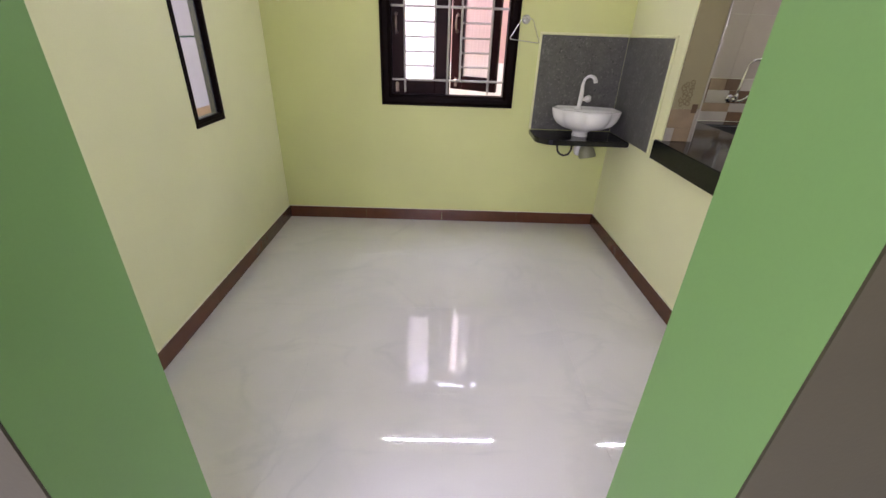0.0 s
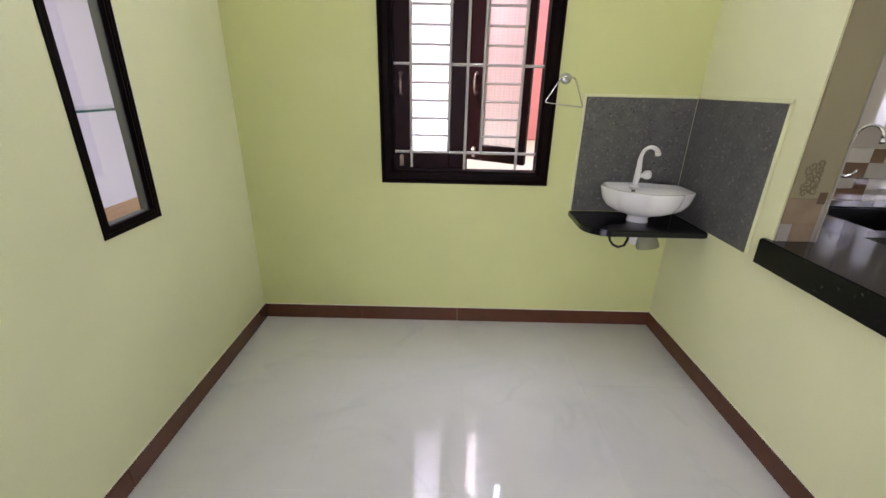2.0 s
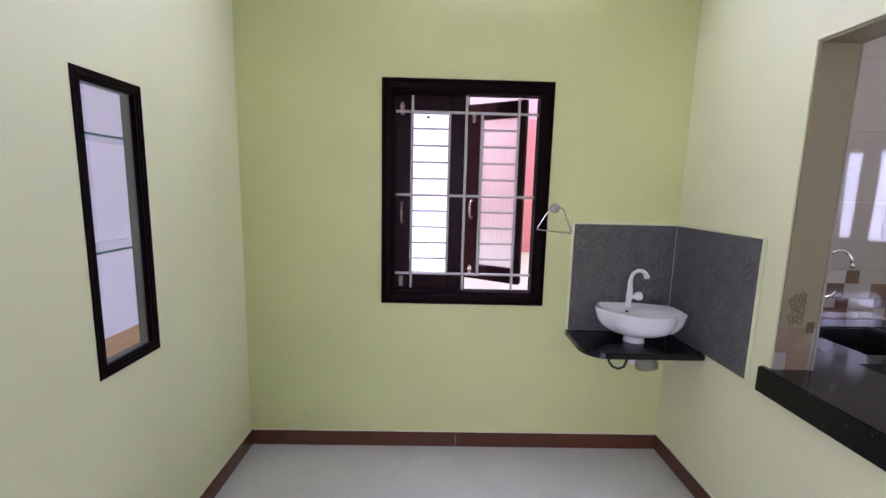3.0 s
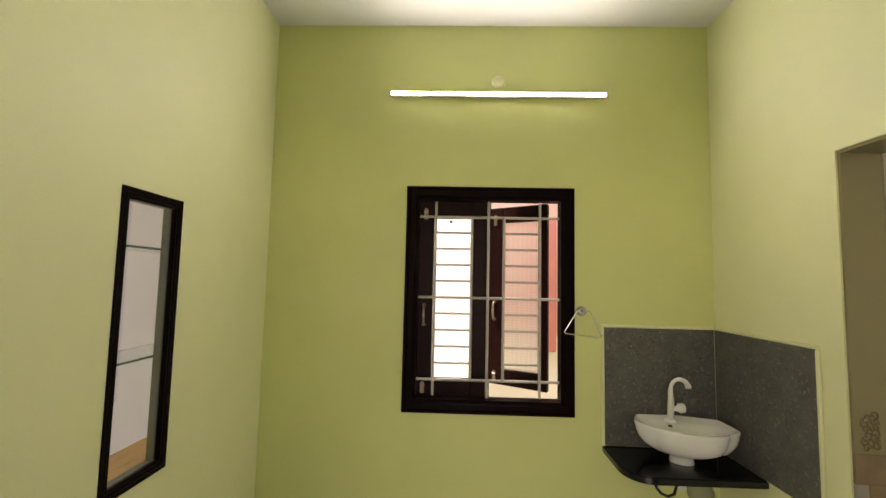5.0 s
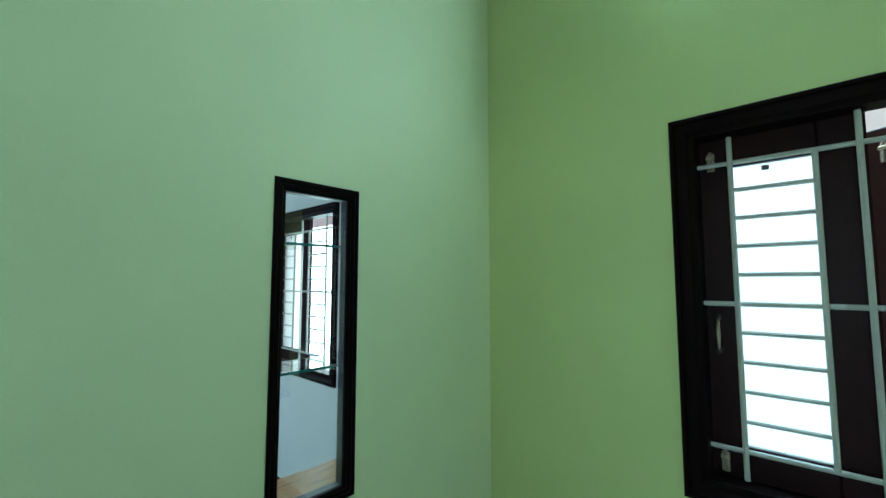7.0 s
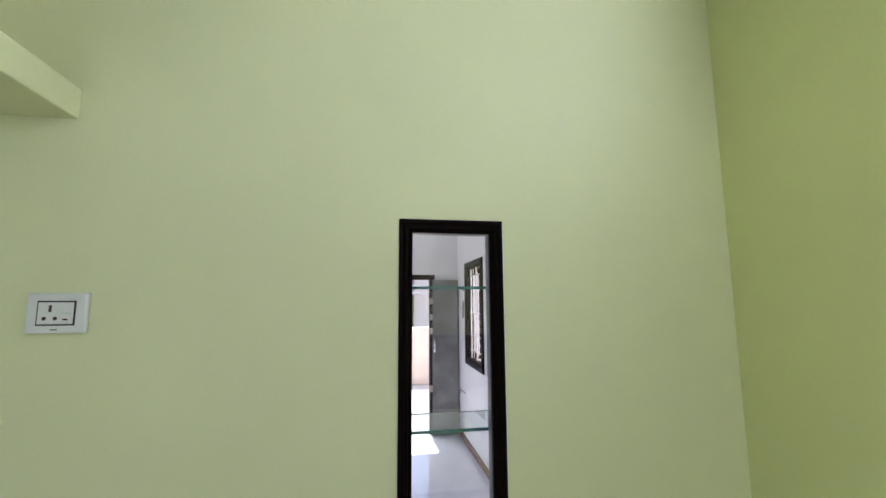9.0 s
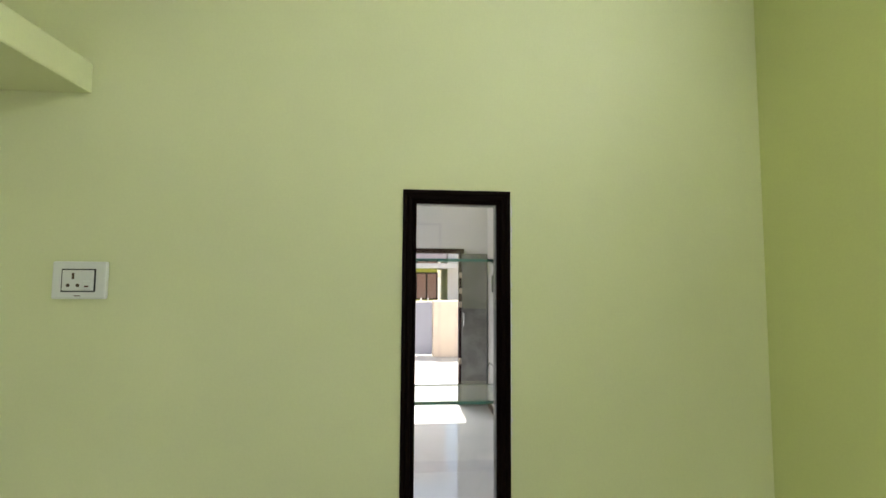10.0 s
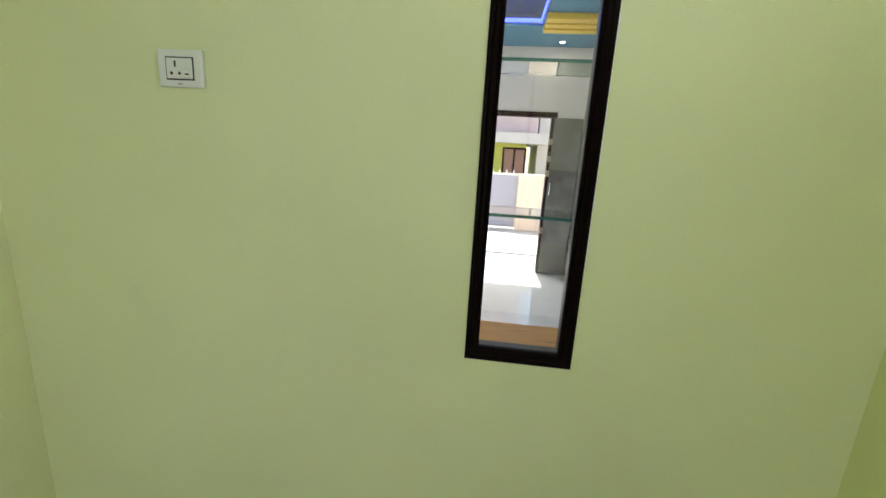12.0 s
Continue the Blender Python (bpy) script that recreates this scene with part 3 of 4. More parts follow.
def wash_basin():
    cx, cy, turn = 0.940, 3.135, radians(-17)
    base = tagged(empty("wash_basin", (cx, cy, 0.731)), "white ceramic shell-shaped wash basin on a short foot", "basin")
    n = 72

    def ring(sx, sy, z, scallop, shift=(0, 0), back=1.0):
        """An oval with shallow shell ribs in front and a straight back edge at back * sy."""
        out = []
        for k in range(n):
            a = 2 * math.pi * k / n
            front = max(0.0, 0.55 - 0.6 * math.sin(a))
            r = 1 + scallop * front * (abs(math.cos(a * 3.5 + 0.55)) - 0.62)
            x, y = sx * r * math.cos(a), sy * r * math.sin(a)
            if y > 0:
                q = abs(math.sin(a)) ** 0.55
                y = sy * back * min(1.0, 1.25 * q)
                x = sx * math.copysign(abs(math.cos(a)) ** 0.50, math.cos(a)) * (1.0 - 0.10 * y / (sy * back))
            wx, wy = cx + shift[0] + x * math.cos(turn) - y * math.sin(turn), cy + shift[1] + x * math.sin(turn) + y * math.cos(turn)
            out.append((min(wx, 1.172), min(wy, 3.135 + 0.872 * sy), z + 0.05 * scallop * front * (abs(math.cos(a * 3.5 + 0.55)) - 0.62)))
        return out
    rings = [ring(0.055, 0.050, 0.7311, 0, (-0.015, 0)), ring(0.052, 0.047, 0.742, 0, (-0.015, 0)), ring(0.050, 0.046, 0.758, 0, (-0.015, 0)), ring(0.080, 0.066, 0.772, 0.02, (-0.012, 0)),
             ring(0.140, 0.104, 0.786, 0.10, (-0.006, 0)), ring(0.182, 0.131, 0.810, 0.16), ring(0.204, 0.146, 0.842, 0.15, (0, 0), 0.86), ring(0.213, 0.152, 0.872, 0.14, (0, 0), 0.88), ring(0.217, 0.155, 0.890, 0.13, (0, 0), 0.90), ring(0.219, 0.156, 0.898, 0.13, (0, 0), 0.90),
             ring(0.218, 0.155, 0.904, 0.125, (0, 0), 0.90), ring(0.210, 0.148, 0.906, 0.12, (0, 0), 0.88), ring(0.207, 0.144, 0.901, 0.12, (0, 0), 0.86), ring(0.199, 0.136, 0.898, 0.11, (0, -0.002), 0.50), ring(0.184, 0.116, 0.886, 0.05, (0.003, -0.010), 0.42), ring(0.158, 0.092, 0.862, 0.03, (0, -0.02), 0.5),
             ring(0.110, 0.065, 0.838, 0.0, (0, -0.02), 0.7), ring(0.045, 0.030, 0.828, 0, (0, -0.02)), ring(0.016, 0.016, 0.826, 0, (0, -0.02))]
    part("bowl", loft(rings, True, True), CERAMIC, base, "", True)
    part("drain", tube([(cx, cy - 0.02, 0.8262), (cx, cy - 0.02, 0.829)], 0.018, 16), CHROME, base, "chrome waste ring", True)
    ov = tube([(0.889, 3.182, 0.879), (0.905, 3.177, 0.879)], 0.005, 8)
    part("overflow", ov, MOTIF, base, "small brown overflow slot", True)
    tx, ty = 0.905, 3.197
    tap = tagged(empty("basin_tap", (tx, ty, 0.899)), "white plastic swan-neck tap with a round knob", "tap")
    pts, rad = [], []
    for k in range(15):
        s = k / 14
        if s < 0.5:
            q = s / 0.5
            pts.append((tx + 0.006 * math.sin(q * 3.0), ty - 0.004 * q, 0.897 + 0.165 * q)); rad.append(0.0115 + 0.0065 * math.sin(min(1.0, q * 1.5) * 2.2) - 0.0055 * q)
        else:
            an = math.pi * (1 - (s - 0.5) / 0.5 * 0.86)
            pts.append((tx + 0.040 + 0.036 * math.cos(an), ty - 0.008 - 0.05 * (s - 0.5), 1.063 + 0.042 * math.sin(an))); rad.append(0.0092 + 0.0040 * max(0.0, (s - 0.72) / 0.28))
    part("spout", tube(pts, rad, 14), PLASTIC, tap, "", True)
    part("base_collar", tube([(tx, ty, 0.893), (tx, ty, 0.905), (tx, ty, 0.912)], [0.026, 0.025, 0.018], 18), PLASTIC, tap, "", True)
    part("knob", tube([(tx + 0.012, ty - 0.004, 0.958), (tx + 0.030, ty - 0.008, 0.960), (tx + 0.040, ty - 0.010, 0.962), (tx + 0.062, ty - 0.014, 0.966), (tx + 0.068, ty - 0.015, 0.967)], [0.010, 0.013, 0.023, 0.022, 0.014], 14), PLASTIC, tap, "", True)
    part("nozzle", tube([pts[-1], (pts[-1][0] + 0.003, pts[-1][1], pts[-1][2] - 0.015)], 0.0142, 14), PLASTIC, tap, "", True)
    loop = [(0.80, 3.14, 0.699), (0.772, 3.09, 0.668), (0.770, 3.06, 0.642), (0.785, 3.05, 0.622), (0.812, 3.045, 0.612), (0.844, 3.05, 0.620), (0.866, 3.07, 0.648), (0.872, 3.10, 0.699)]
    tagged(part("supply_hose", tube(loop, 0.0065, 8), RUBBER, None, "", True), "black flexible water hose looped under the shelf", "hose")
    trap = tagged(empty("waste_pipe", (0.93, 3.12, 0.698)), "white plastic basin waste pipe under the granite shelf", "pipe")
    part("downpipe", tube([(0.925, 3.13, 0.698), (0.925, 3.13, 0.640), (0.930, 3.14, 0.612), (0.955, 3.19, 0.598), (0.97, 3.2975, 0.598)], 0.020, 14), PLASTIC, trap, "", True)
    part("flange_cup", tube([(0.978, 3.130, 0.670), (0.980, 3.128, 0.664), (0.984, 3.124, 0.648), (0.992, 3.116, 0.620), (0.998, 3.112, 0.598), (1.000, 3.110, 0.588)], [0.012, 0.034, 0.047, 0.055, 0.057, 0.056], 22, ends=False), CUP, trap, "lime-splashed plastic outlet cup", True)
    part("connector", tube([(0.955, 3.19, 0.640), (0.975, 3.165, 0.655)], 0.014, 12), PLASTIC, trap, "", True)


wash_basin()


def towel_ring():
    r = tagged(empty("towel_ring", (0.504, NORTH, 1.419)), "trapezoid chrome wire towel ring on a round rosette", "towel ring")
    part("rosette", tube([(0.504, NORTH - 0.001, 1.419), (0.504, NORTH - 0.010, 1.419), (0.504, NORTH - 0.014, 1.419)], [0.027, 0.026, 0.018], 20), SATIN, r, "", True)
    part("post", tube([(0.504, NORTH - 0.012, 1.422), (0.504, NORTH - 0.040, 1.424), (0.504, NORTH - 0.046, 1.424)], [0.010, 0.011, 0.006], 12), SATIN, r, "", True)
    c = [Vector((0.474, NORTH - 0.040, 1.426)), Vector((0.402, NORTH - 0.034, 1.304)), Vector((0.600, NORTH - 0.034, 1.284)), Vector((0.540, NORTH - 0.040, 1.422))]
    pts = []
    for i in range(4):
        p, a, b = c[i], c[i - 1], c[(i + 1) % 4]
        for k in range(7):
            t = k / 6
            q0, q1 = p + (a - p).normalized() * 0.016, p + (b - p).normalized() * 0.016
            pts.append(q0.lerp(p, t).lerp(p.lerp(q1, t), t))
    part("ring", tube(pts, 0.0034, 8, closed=True), CHROME, r, "bent chrome wire loop", True)


towel_ring()


def tube_light(x0, x1, y, z, label, rose):
    t = tagged(empty("tube_light", ((x0 + x1) / 2, y, z)), label, "lamp", "wall tube lights")
    part("batten", box(x0 + 0.004, y - 0.024, z - 0.0125, x1 - 0.004, y - 0.001, z + 0.0130, 0.003), PLASTIC, t, "white batten housing")
    arc = [(y - 0.0241 - 0.0022 * math.sin(a), z + 0.0092 * math.cos(a)) for a in [k * math.pi / 10 for k in range(11)]]
    part("diffuser", prism(arc, "x", x0 + 0.012, x1 - 0.012), TUBE, t, "lit white diffuser")
    for x in (x0, x1 - 0.012):
        part("end_cap", box(x, y - 0.029, z - 0.0140, x + 0.012, y - 0.001, z + 0.0140, 0.003), PLASTIC, t, "white end cap")
    if rose:
        tagged(part("ceiling_rose", tube([(0.05, y - 0.001, 2.672), (0.05, y - 0.006, 2.672), (0.05, y - 0.009, 2.672)], [0.038, 0.036, 0.030], 24), PAINT, None, "", True), "round lime painted wire outlet above the tube light", "wire outlet")


tube_light(-0.552, 0.644, NORTH, 2.594, "lit white LED tube light on the lime wall", True)


def socket_plate():
    s = tagged(empty("power_socket", (WEST, 1.514, 1.596)), "white power socket plate with a switch on the wall", "socket")
    part("plate", box(WEST + 0.0005, 1.454, 1.551, WEST + 0.013, 1.576, 1.642, 0.004, 2), PLASTIC, s)
    part("border", box(WEST + 0.012, 1.476, 1.568, WEST + 0.0145, 1.554, 1.624, 0.001), BLACK, s, "black module border")
    part("insert", box(WEST + 0.0135, 1.4792, 1.5712, WEST + 0.0160, 1.5508, 1.6208, 0.001), PLASTIC, s)
    bm = box(WEST + 0.0155, 1.5265, 1.5725, WEST + 0.0195, 1.5495, 1.596, 0.002)
    box(WEST + 0.0155, 1.5265, 1.5965, WEST + 0.0175, 1.5495, 1.6195, 0.001, 1, bm)
    part("switch_rocker", bm, PLASTIC, s, "white rocker switch")
    part("rocker_mark", box(WEST + 0.0190, 1.533, 1.580, WEST + 0.0201, 1.543, 1.5835), PETAL, s, "small dark red mark")
    part("earth_hole", box(WEST + 0.0150, 1.5005, 1.5985, WEST + 0.0166, 1.5075, 1.6145, 0.001), MOTIF, s)
    for y in (1.4935, 1.5155):
        part("pin_hole", tube([(WEST + 0.0150, y, 1.584), (WEST + 0.0166, y, 1.584)], 0.0043, 12), MOTIF, s)
    part("brand_bar", box(WEST + 0.0125, 1.506, 1.5578, WEST + 0.0134, 1.520, 1.5598), PETAL, s)


socket_plate()


# ---- kitchen ----
def kitchen():
    c = [(1.178, 1.812), (1.625, 1.812), (1.625, 2.635), (1.76, 2.635), (1.76, 3.27), (1.354, 3.27), (1.354, 2.610), (1.178, 2.610)]
    w = tagged(empty("kitchen_worktop", (1.4, 1.9, 0.83)), "polished black granite kitchen worktop with thick edge", "worktop")
    part("top", prism(c, "z", 0.7285, 0.832, 0.004), GRANITE, w)
    part("front_edge", box(1.1765, 1.813, 0.7275, 1.1778, 2.609, 0.8285), FASCIA, w, "rough dark granite edge")
    part("end_edge", box(1.180, 1.8105, 0.7275, 1.623, 1.8118, 0.8285), FASCIA, w, "rough dark granite edge")
    bm = box(1.7605, 2.635, 0.7285, 4.195, 2.735, 0.832, 0.003)
    box(1.7605, 3.135, 0.7285, 4.195, 3.27, 0.832, 0.003, 1, bm)
    box(2.62, 2.7355, 0.7285, 4.195, 3.1345, 0.832, 0.003, 1, bm)
    part("sink_side", bm, GRANITE, w)
    s = tagged(empty("kitchen_sink", (2.19, 2.94, 0.6)), "black double-bowl quartz sink set into the worktop", "sink")
    for x0, x1 in ((1.766, 2.178), (2.202, 2.615)):
        bm = bmesh.new()
        box(x0, 2.74, 0.60, x1, 3.13, 0.612, 0, 1, bm)
        for b in ((x0, 2.74, 0.6125, x0 + 0.012, 3.13, 0.826), (x1 - 0.012, 2.74, 0.6125, x1, 3.13, 0.826), (x0 + 0.0125, 2.74, 0.6125, x1 - 0.0125, 2.752, 0.826), (x0 + 0.0125, 3.118, 0.6125, x1 - 0.0125, 3.13, 0.826)):
            box(*b, 0.002, 1, bm)
        part("bowl", bm, SINK, s)
    part("divider", box(2.1785, 2.74, 0.78, 2.2015, 3.13, 0.834, 0.004, 2), SINK, s)
    f = tagged(empty("kitchen_tap", (1.957, 3.27, 0.99)), "chrome wall-mounted kitchen tap with a curved spout", "tap")
    part("flange", tube([(1.957, 3.2755, 0.985), (1.957, 3.262, 0.985)], 0.026, 18), CHROME, f, "", True)
    part("body", tube([(1.957, 3.262, 0.985), (1.957, 3.20, 0.985)], 0.017, 14), CHROME, f, "", True)
    pts = [(1.957, 3.205, 0.985), (1.957, 3.203, 1.06), (1.960, 3.200, 1.13), (1.963, 3.199, 1.17)] + [(2.000 - 0.037 * math.cos(a), 3.198 - 0.022 * a, 1.190 + 0.048 * math.sin(a)) for a in [k * math.pi * 0.95 / 10 for k in range(1, 11)]]
    part("spout", tube(pts + [(pts[-1][0] + 0.004, pts[-1][1], pts[-1][2] - 0.025)], 0.0080, 12), CHROME, f, "", True)
    part("aerator", tube([(pts[-1][0] + 0.004, pts[-1][1], pts[-1][2] - 0.022), (pts[-1][0] + 0.006, pts[-1][1], pts[-1][2] - 0.046)], 0.0105, 12), CHROME, f, "", True)
    part("collar", tube([(1.957, 3.205, 0.998), (1.957, 3.204, 1.024)], [0.0145, 0.0115], 14), CHROME, f, "", True)
    part("lever", tube([(1.957, 3.195, 0.985), (1.972, 3.175, 0.982), (1.990, 3.160, 0.998), (1.998, 3.154, 1.020)], [0.013, 0.010, 0.007, 0.005], 10), CHROME, f, "", True)


kitchen()
tube_light(1.62, 2.82, 3.285, 2.60, "lit white LED tube light above the kitchen sink", False)


# ---- living room seen through the niche ----
def living():
    d = tagged(empty("door_1", (-5.36, 2.45, 0)), "open dark wooden double front door in a brown frame", "door", kind="structure")
    y0, y1, z1 = FRONT_DOOR[0], FRONT_DOOR[1], FRONT_DOOR[3]
    part("door_frame", frame_ring("x", -5.36, 1, y0 - 0.045, y1 + 0.045, -0.2, z1 + 0.045, [(0, 0.001), (0, 0.02), (0.045, 0.022), (0.06, 0.010), (0.06, -0.10), (0.045, -0.10), (0.045, 0.001)]), SASH, d, "dark brown door frame")
    lf = part("door_leaf", box(-5.330, y1 + 0.01, 0.012, -5.292, NORTH - 0.012, z1 - 0.02, 0.004), DOOR, d, "glossy dark brown leaf folded back on the wall")
    for z in (0.55, 1.25, 1.62, 1.42):
        part("hinge", box(-5.335, y1 - 0.022, z - 0.035, -5.286, y1 + 0.012, z + 0.035, 0.003), BRASS, lf)
    part("handle", tube([(-5.292, y1 + 0.035, 0.98), (-5.262, y1 + 0.035, 1.0), (-5.262, y1 + 0.035, 1.14), (-5.292, y1 + 0.035, 1.16)], 0.008, 8), CHROME, lf, "", True)
    tagged(part("switch_board", box(-5.05, NORTH - 0.012, 1.42, -4.985, NORTH - 0.0005, 1.62, 0.003), CONCRETE), "slim grey switch board on the living room wall", "switch board")
    tagged(part("loose_wires", tube([(-4.98, NORTH - 0.001, 0.55), (-4.97, NORTH - 0.05, 0.60), (-4.95, NORTH - 0.09, 0.52), (-4.96, NORTH - 0.07, 0.40), (-4.94, NORTH - 0.10, 0.30), (-4.96, NORTH - 0.06, 0.24)], 0.005, 6), RUBBER, None, "", True), "loose black wires hanging out of the wall", "wires")
    tagged(part("showcase_board", box(-1.428, 2.023, 0.871, -1.249, 3.017, 0.898, 0.002), ORANGE), "orange wood laminate base board of the showcase", "board")
    bm = bmesh.new()
    box(-5.355, 0.62, 2.66, -4.58, 3.298, 2.68, 0, 1, bm)
    box(-4.5795, 2.66, 2.66, -1.445, 3.298, 2.68, 0, 1, bm)
    box(-1.95, 0.62, 2.66, -1.445, 2.6595, 2.68, 0, 1, bm)
    tagged(part("ceiling_tray", bm, TEAL), "blue painted dropped ceiling band round a white tray", "ceiling", kind="structure")
    bm = box(-4.582, 0.62, 2.690, -4.570, 2.655, 2.722)
    box(-4.569, 2.640, 2.690, -1.96, 2.652, 2.722, 0, 1, bm)
    tagged(part("led_strip", bm, BLUE_LED), "glowing blue LED strip in the ceiling cove", "lamp")
    m = tagged(empty("ceiling_moulding", (-4.3, 2.9, 2.66)), "stepped yellow ceiling moulding", "moulding", kind="structure")
    for k in range(3):
        part("step", box(-4.62 + 0.165 * k, 2.67, 2.605, -4.50 + 0.165 * k, 3.296, 2.6595, 0.010, 2), YELLOW, m)
    for x, y in ((-5.12, 2.93), (-3.4, 2.95)):
        dl = tagged(empty("downlight", (x, y, 2.66)), "small lit round recessed ceiling downlight", "lamp", "ceiling downlights")
        part("lens", tube([(x, y, 2.6595), (x, y, 2.654)], 0.024, 16), SPOT, dl, "bright lens")
        part("rim", tube([(x + 0.031 * math.cos(a), y + 0.031 * math.sin(a), 2.657) for a in [k * math.pi / 10 for k in range(20)]], 0.006, 6, closed=True), PLASTIC, dl, "white rim", True)


living()


# ---- outside ----
def outside():
    tagged(part("porch_floor", box(-8.9, -3.0, -0.30, -5.581, 6.0, -0.012), PAVING), "pale sunlit paved porch", "pavement", kind="structure")
    tagged(part("porch_step", box(-6.36, -1.0, -0.0115, -6.29, 4.5, 0.012, 0.006), LILAC), "narrow grey step edge across the porch", "step", kind="structure")
    g = tagged(empty("compound_gate", (-8.6, 1.6, 0)), "grey lilac sheet metal gate with white spikes", "gate")
    part("leaf", box(-8.63, 0.6, 0.02, -8.58, 2.77, 1.06, 0.006), LILAC, g)
    part("cap", box(-8.65, 0.6, 1.0605, -8.56, 2.77, 1.095, 0.006), WHITE_WALL, g)
    for k in range(14):
        y = 0.86 + k * 0.14
        part("spike", tube([(-8.605, y, 1.094), (-8.605, y, 1.14), (-8.605, y, 1.175 )], [0.014, 0.018, 0.002], 8), WHITE_WALL, g)
    tagged(part("gate_pillar", box(-8.75, 2.78, -0.011, -8.45, 3.36, 1.10, 0.01), PEACH), "peach painted gate pillar", "pillar")
    tagged(part("compound_wall", box(-8.68, 3.365, -0.011, -8.52, 9.0, 1.02, 0.008), WHITE_WALL), "white painted compound wall", "wall", kind="structure")
    h = tagged(empty("facing_house", (-15, 2, -0.3)), "lime green house with a white sunshade across the lane", "house")
    part("wall", box(-19, -6, -0.3, -15, 3.28, 1.86), LIME_WALL, h)
    part("sunshade", box(-19, -6.2, 1.861, -14.4, 3.9, 2.20), WHITE_WALL, h, "white concrete sunshade")
    part("upper_wall", box(-19, -6, 2.201, -15, 3.62, 5.2), PALE_PINK, h, "pink upper storey")
    part("parapet", box(-19, -6.1, 5.201, -14.9, 3.72, 5.5), WHITE_WALL, h)
    for y in (2.5, -1.0):
        win = part("window", box(-15.0, y, 0.75, -14.93, y + 0.8, 1.72), SASH, h, "brown shuttered window")
        for k in range(2):
            part("pane", box(-14.93, y + 0.06 + 0.37 * k, 0.80, -14.91, y + 0.37 + 0.37 * k, 1.67, 0.004), BROWN_PANE, win)
    tagged(part("side_house", box(-19, 3.7, -0.3, -15.4, 9.0, 3.6), WHITE_WALL), "white painted house beside the lane", "house")
    n = tagged(empty("neighbour_house", (0, 5.4, -0.3)), "salmon and white neighbouring house close behind the window", "house")
    part("upper_wall", box(-8, 5.20, 1.05, 8, 9, 5.4), PINK_WALL, n, "salmon painted wall")
    part("lower_wall", box(-8, 5.17, -0.3, 8, 9, 1.0495), WHITE_WALL, n, "white painted lower wall")
    part("pilaster", box(0.66, 5.12, 0.90, 0.82, 5.169, 2.20, 0.01), ROSE, n, "rose red painted pilaster")
    part("roof_edge", box(-8.2, 5.0, 5.4005, 8.2, 9.2, 5.55), WHITE_WALL, n)
    p = tagged(empty("potted_plant", (-8.6, 3.6, 1.02)), "small leafy plant in a pot on the compound wall", "plant")
    part("pot", tube([(-8.6, 3.55, 1.0205), (-8.6, 3.55, 1.16), (-8.6, 3.55, 1.18)], [0.07, 0.10, 0.105], 14), PEACH, p, "", True)
    bm = bmesh.new()
    rnd = random.Random(4)
    for k in range(60):
        a, r, z = rnd.uniform(0, 6.28), rnd.uniform(0, 0.17), 1.20 + rnd.uniform(0, 0.35)
        q = Matrix.Translation((-8.6 + r * math.cos(a), 3.55 + r * math.sin(a), z)) @ Euler((rnd.uniform(-1, 1), rnd.uniform(-1, 1), a)).to_matrix().to_4x4()
        v = [bm.verts.new(q @ Vector(c)) for c in ((0, 0, 0), (0.03, 0.02, 0.01), (0.09, 0, 0), (0.03, -0.02, 0.01))]
        bm.faces.new(v)
    part("foliage", bm, LEAF, p)


outside()


# ---- pieces: skirting, floor tiles, wall tiles ----
def skirting(name, runs):
    b = tagged(empty(name), "brown tile skirting along the foot of the walls", "baseboard", kind="structure")
    for axis, face, out, u0, u1 in runs:
        n = max(1, round((u1 - u0) / 0.6))
        for k in range(n):
            a, c = u0 + (u1 - u0) * k / n + 0.0008, u0 + (u1 - u0) * (k + 1) / n - 0.0008
            lo, hi = sorted((face + out * 0.0004, face + out * 0.0115))
            bm = box(lo, a, 0.0, hi, c, 0.088, 0.0015) if axis == "x" else box(a, lo, 0.0, c, hi, 0.088, 0.0015)
            part("skirting_tile", bm, SKIRT, b)
            lo, hi = sorted((face + out * 0.0004, face + out * 0.006))
            part("mortar_line", box(lo, a, 0.0885, hi, c, 0.093) if axis == "x" else box(a, lo, 0.0885, c, hi, 0.093), CREAM, b)


skirting("baseboard", [("y", NORTH, -1, WEST + 0.012, EAST - 0.012), ("x", WEST, 1, 0.90, NORTH), ("x", EAST, -1, 1.834, NORTH), ("y", 1.834, -1, EAST - 0.0115, 1.612)])
skirting("baseboard_living", [("y", NORTH, -1, -5.28, -1.446), ("x", -1.443, -1, 0.62, NORTH - 0.012)])


def floor_tiles():
    w, g = 0.6, 0.00012
    rnd = random.Random(11)
    shared = finish("floor_tile", box(-w / 2 + g, -w / 2 + g, -0.0098, w / 2 - g, w / 2 - g, 0, 0.00015), TILE)
    for i in range(-9, 7):
        for j in range(-5, 6):
            x, y = FLOOR_X + w * (i + 0.5), FLOOR_Y + w * (j + 0.5)
            if x - w / 2 < -5.57 or x + w / 2 > 4.2 + 0.3 or y - w / 2 < -2.63 or y + w / 2 > 3.53:
                continue
            t = new("floor_tile", shared)
            t.parent = floor
            t.location = (x, y, 0)
            t.rotation_euler = (radians(rnd.uniform(-0.035, 0.035)), radians(rnd.uniform(-0.035, 0.035)), 0)


FLOOR_X, FLOOR_Y = 0.009, 0.305
floor_tiles()


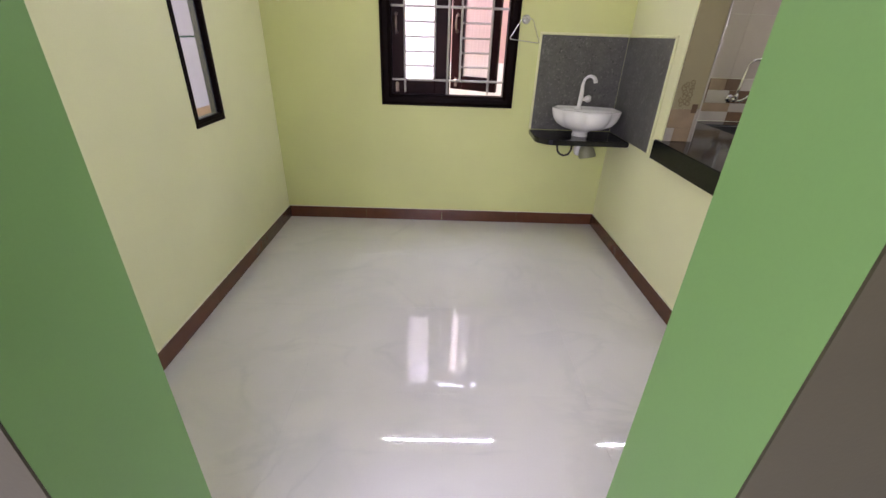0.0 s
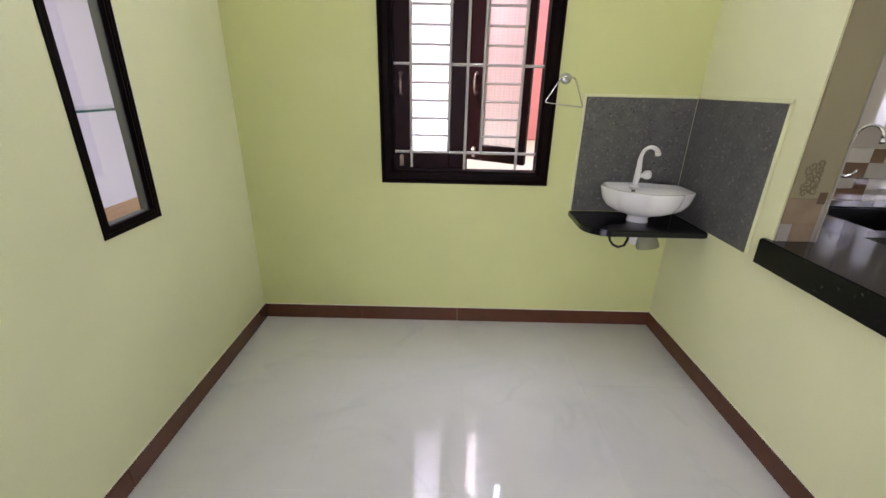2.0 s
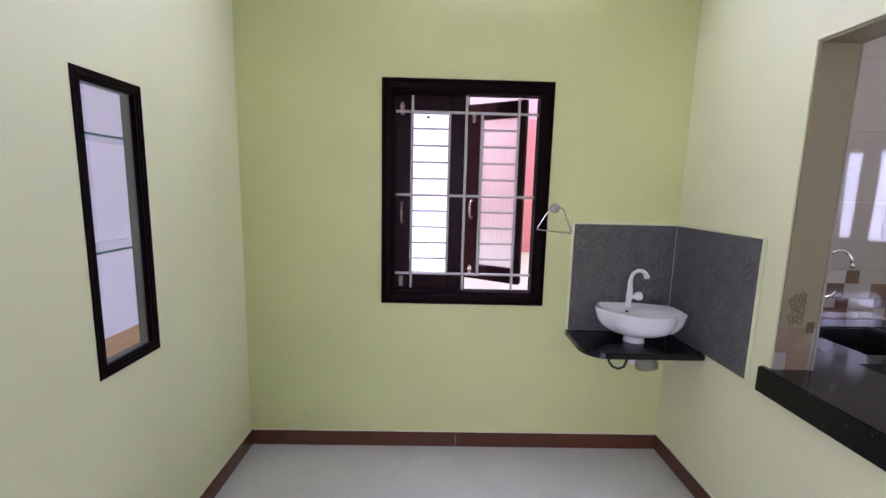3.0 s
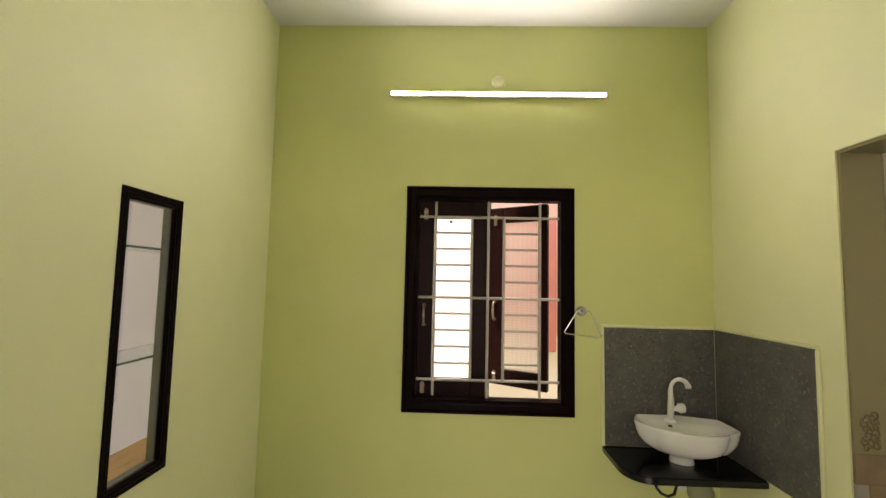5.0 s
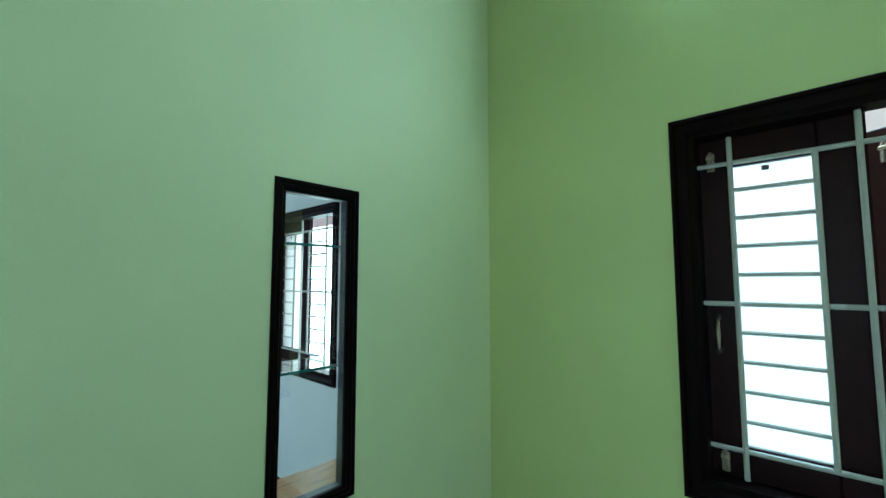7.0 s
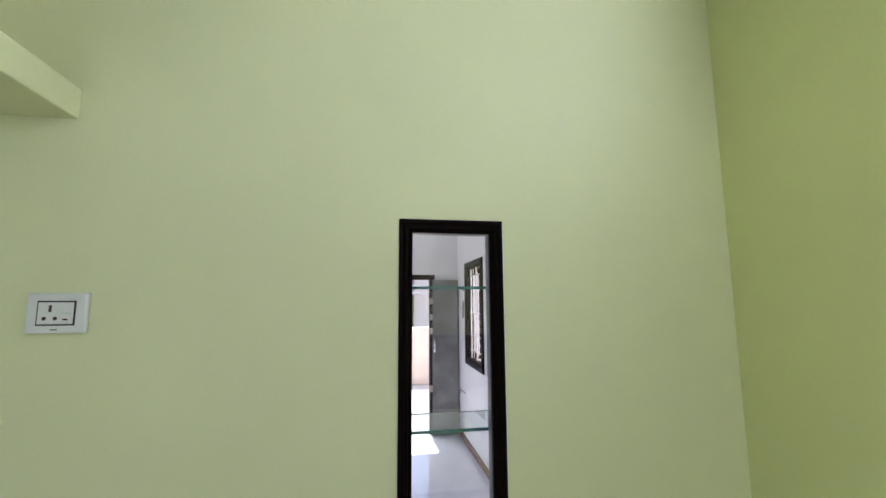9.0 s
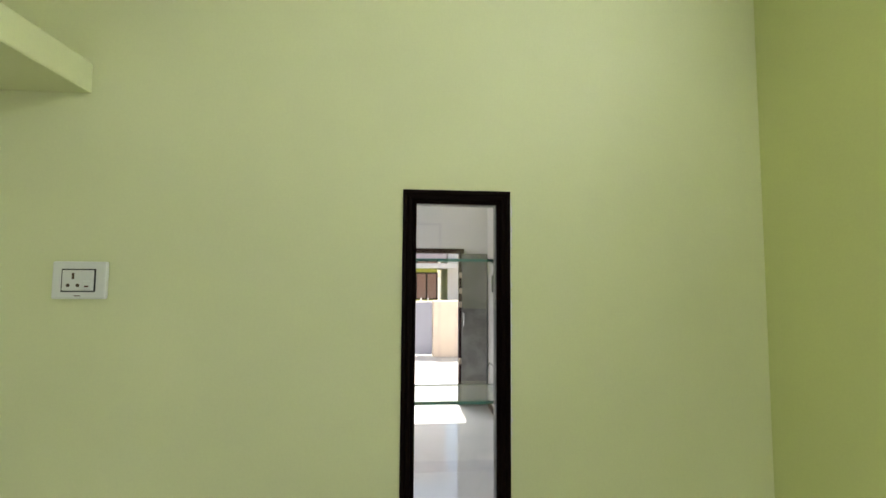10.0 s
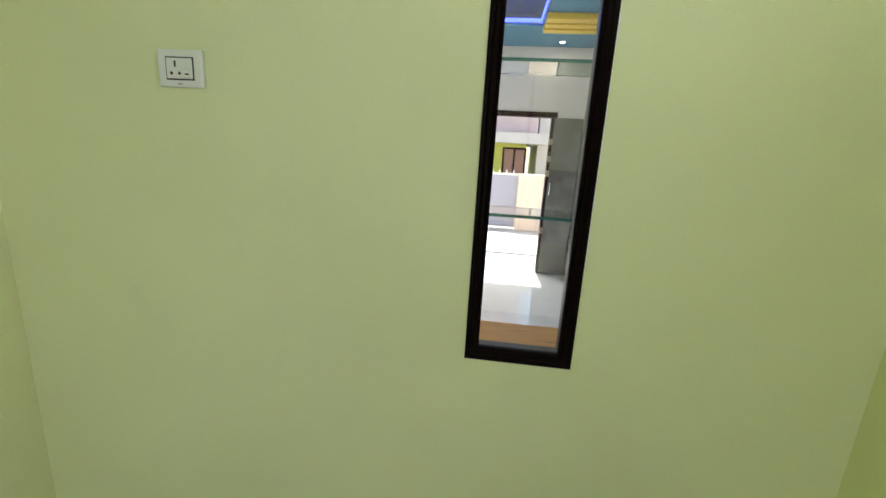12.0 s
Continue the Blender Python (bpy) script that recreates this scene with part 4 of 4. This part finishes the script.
def kitchen_tiles():
    e = tagged(empty("kitchen_wall_tiles", (2.7, NORTH, 0.83)), "glossy beige wall tiles with a patchwork brown band", "wall tiles", kind="structure")
    rnd = random.Random(7)
    rows = [0.8325, 0.896, 0.953, 1.036, 1.111]
    mats = [BROWN_TILE, SAND_TILE, TAN_TILE, BROWN_TILE, BEIGE_TILE, BROWN_TILE]
    for r in range(4):
        x, last = 1.356, -1
        while x < 3.2:
            w = rnd.choice((0.075, 0.11, 0.15, 0.22))
            k = rnd.randrange(len(mats))
            k = (k + 1) % len(mats) if k == last else k
            last = k
            part("wall_tile", box(x + 0.0006, NORTH - 0.020 - rnd.uniform(0, 0.004), rows[r] + 0.0006, x + w - 0.0006, NORTH - 0.001, rows[r + 1] - 0.0006, 0.0015), mats[k], e)
            x += w
        part("wall_tile", box(x + 0.0006, NORTH - 0.020, rows[r], 4.198, NORTH - 0.001, rows[r + 1] - 0.0006), mats[r], e)
    for k in range(5):
        for j in range(5):
            z0, z1 = 1.112 + 0.378 * j, 1.112 + 0.378 * (j + 1)
            part("wall_tile", box(1.3565 + 0.568 * k, NORTH - 0.020, z0 + 0.0005, 1.3565 + 0.568 * (k + 1) - 0.001, NORTH - 0.001, min(z1, 2.998) - 0.0005, 0.0008), BEIGE_TILE, e)
    # printed cups and scrolls on the plain tiles
    y = NORTH - 0.0212
    for cx, cz, s in ((2.37, 2.10, 1.0), (2.46, 1.60, 0.9), (2.99, 2.10, 1.0)):
        bm = prism([(cx + s * u, cz + s * v) for u, v in ((-0.13, 0.0), (-0.10, -0.018), (0.10, -0.018), (0.13, 0.0), (0.10, -0.008), (-0.10, -0.008))], "y", y, y + 0.001)
        part("saucer", bm, MOTIF, e)
        bm = prism([(cx + s * u, cz + s * v) for u, v in ((-0.06, 0.005), (0.06, 0.005), (0.075, 0.05), (0.08, 0.09), (-0.08, 0.09), (-0.075, 0.05))], "y", y, y + 0.001)
        part("cup", bm, MOTIF, e)
        bm = tube([(cx + s * (0.08 + 0.03 * math.sin(a)), y, cz + s * (0.055 + 0.028 * math.cos(a))) for a in [k * math.pi / 8 for k in range(9)]], 0.005 * s, 6)
        part("cup_handle", bm, MOTIF, e)
        part("blossom", tube([(cx - 0.02 + 0.02 * math.cos(a), y, cz + s * 0.125 + 0.02 * math.sin(a)) for a in [k * math.pi / 5 for k in range(10)]], 0.012, 6, closed=True), PETAL, e)
    # tiled reveal of the opening
    j = tagged(empty("reveal_tiles", (1.28, 2.578, 0.83)), "glossy beige tiled reveal with a scroll print", "wall tiles", kind="structure")
    part("wall_tile", box(1.206, 2.566, 1.005, 1.352, 2.5775, 2.0655, 0.001), REVEAL_TILE, j)
    part("wall_tile", box(1.206, 2.566, 0.905, 1.338, 2.5775, 1.0040, 0.001), TAN_TILE, j)
    part("wall_tile", box(1.3385, 2.566, 0.8325, 1.352, 2.5775, 1.0040, 0.001), SAND_TILE, j)
    part("wall_tile", box(1.206, 2.566, 0.8325, 1.248, 2.5775, 0.9040, 0.001), SAND_TILE, j)
    part("wall_tile", box(1.2485, 2.566, 0.8325, 1.338, 2.5775, 0.9040, 0.001), TAN_TILE, j)
    part("wall_tile", box(1.310, 2.5645, 0.985, 1.340, 2.566, 1.030, 0.0003), BROWN_TILE, j)
    for k in range(12):
        u, v, r = 1.247 + 0.032 * (k % 2) + 0.004 * math.sin(k * 2.1), 1.026 + 0.0205 * (k // 2) + 0.008 * (k % 2), 0.0165 + 0.002 * math.sin(k * 1.7)
        pts = [(u + r * (1 - a / 9) * math.cos(a + k), 2.5655, v + r * (1 - a / 9) * math.sin(a + k)) for a in [q * 0.45 for q in range(17)]]
        part("scroll", tube(pts, 0.0030, 5), SCROLL, j)
    part("corner_bead", box(1.3525, 2.562, 0.8325, 1.361, 2.5775, 2.0535, 0.003, 2), SAND_TILE, j, "thin pale corner bead")
    part("wall_tile", box(1.206, 1.0, 2.054, 1.352, 2.5655, 2.0655, 0.001), REVEAL_TILE, j)


kitchen_tiles()
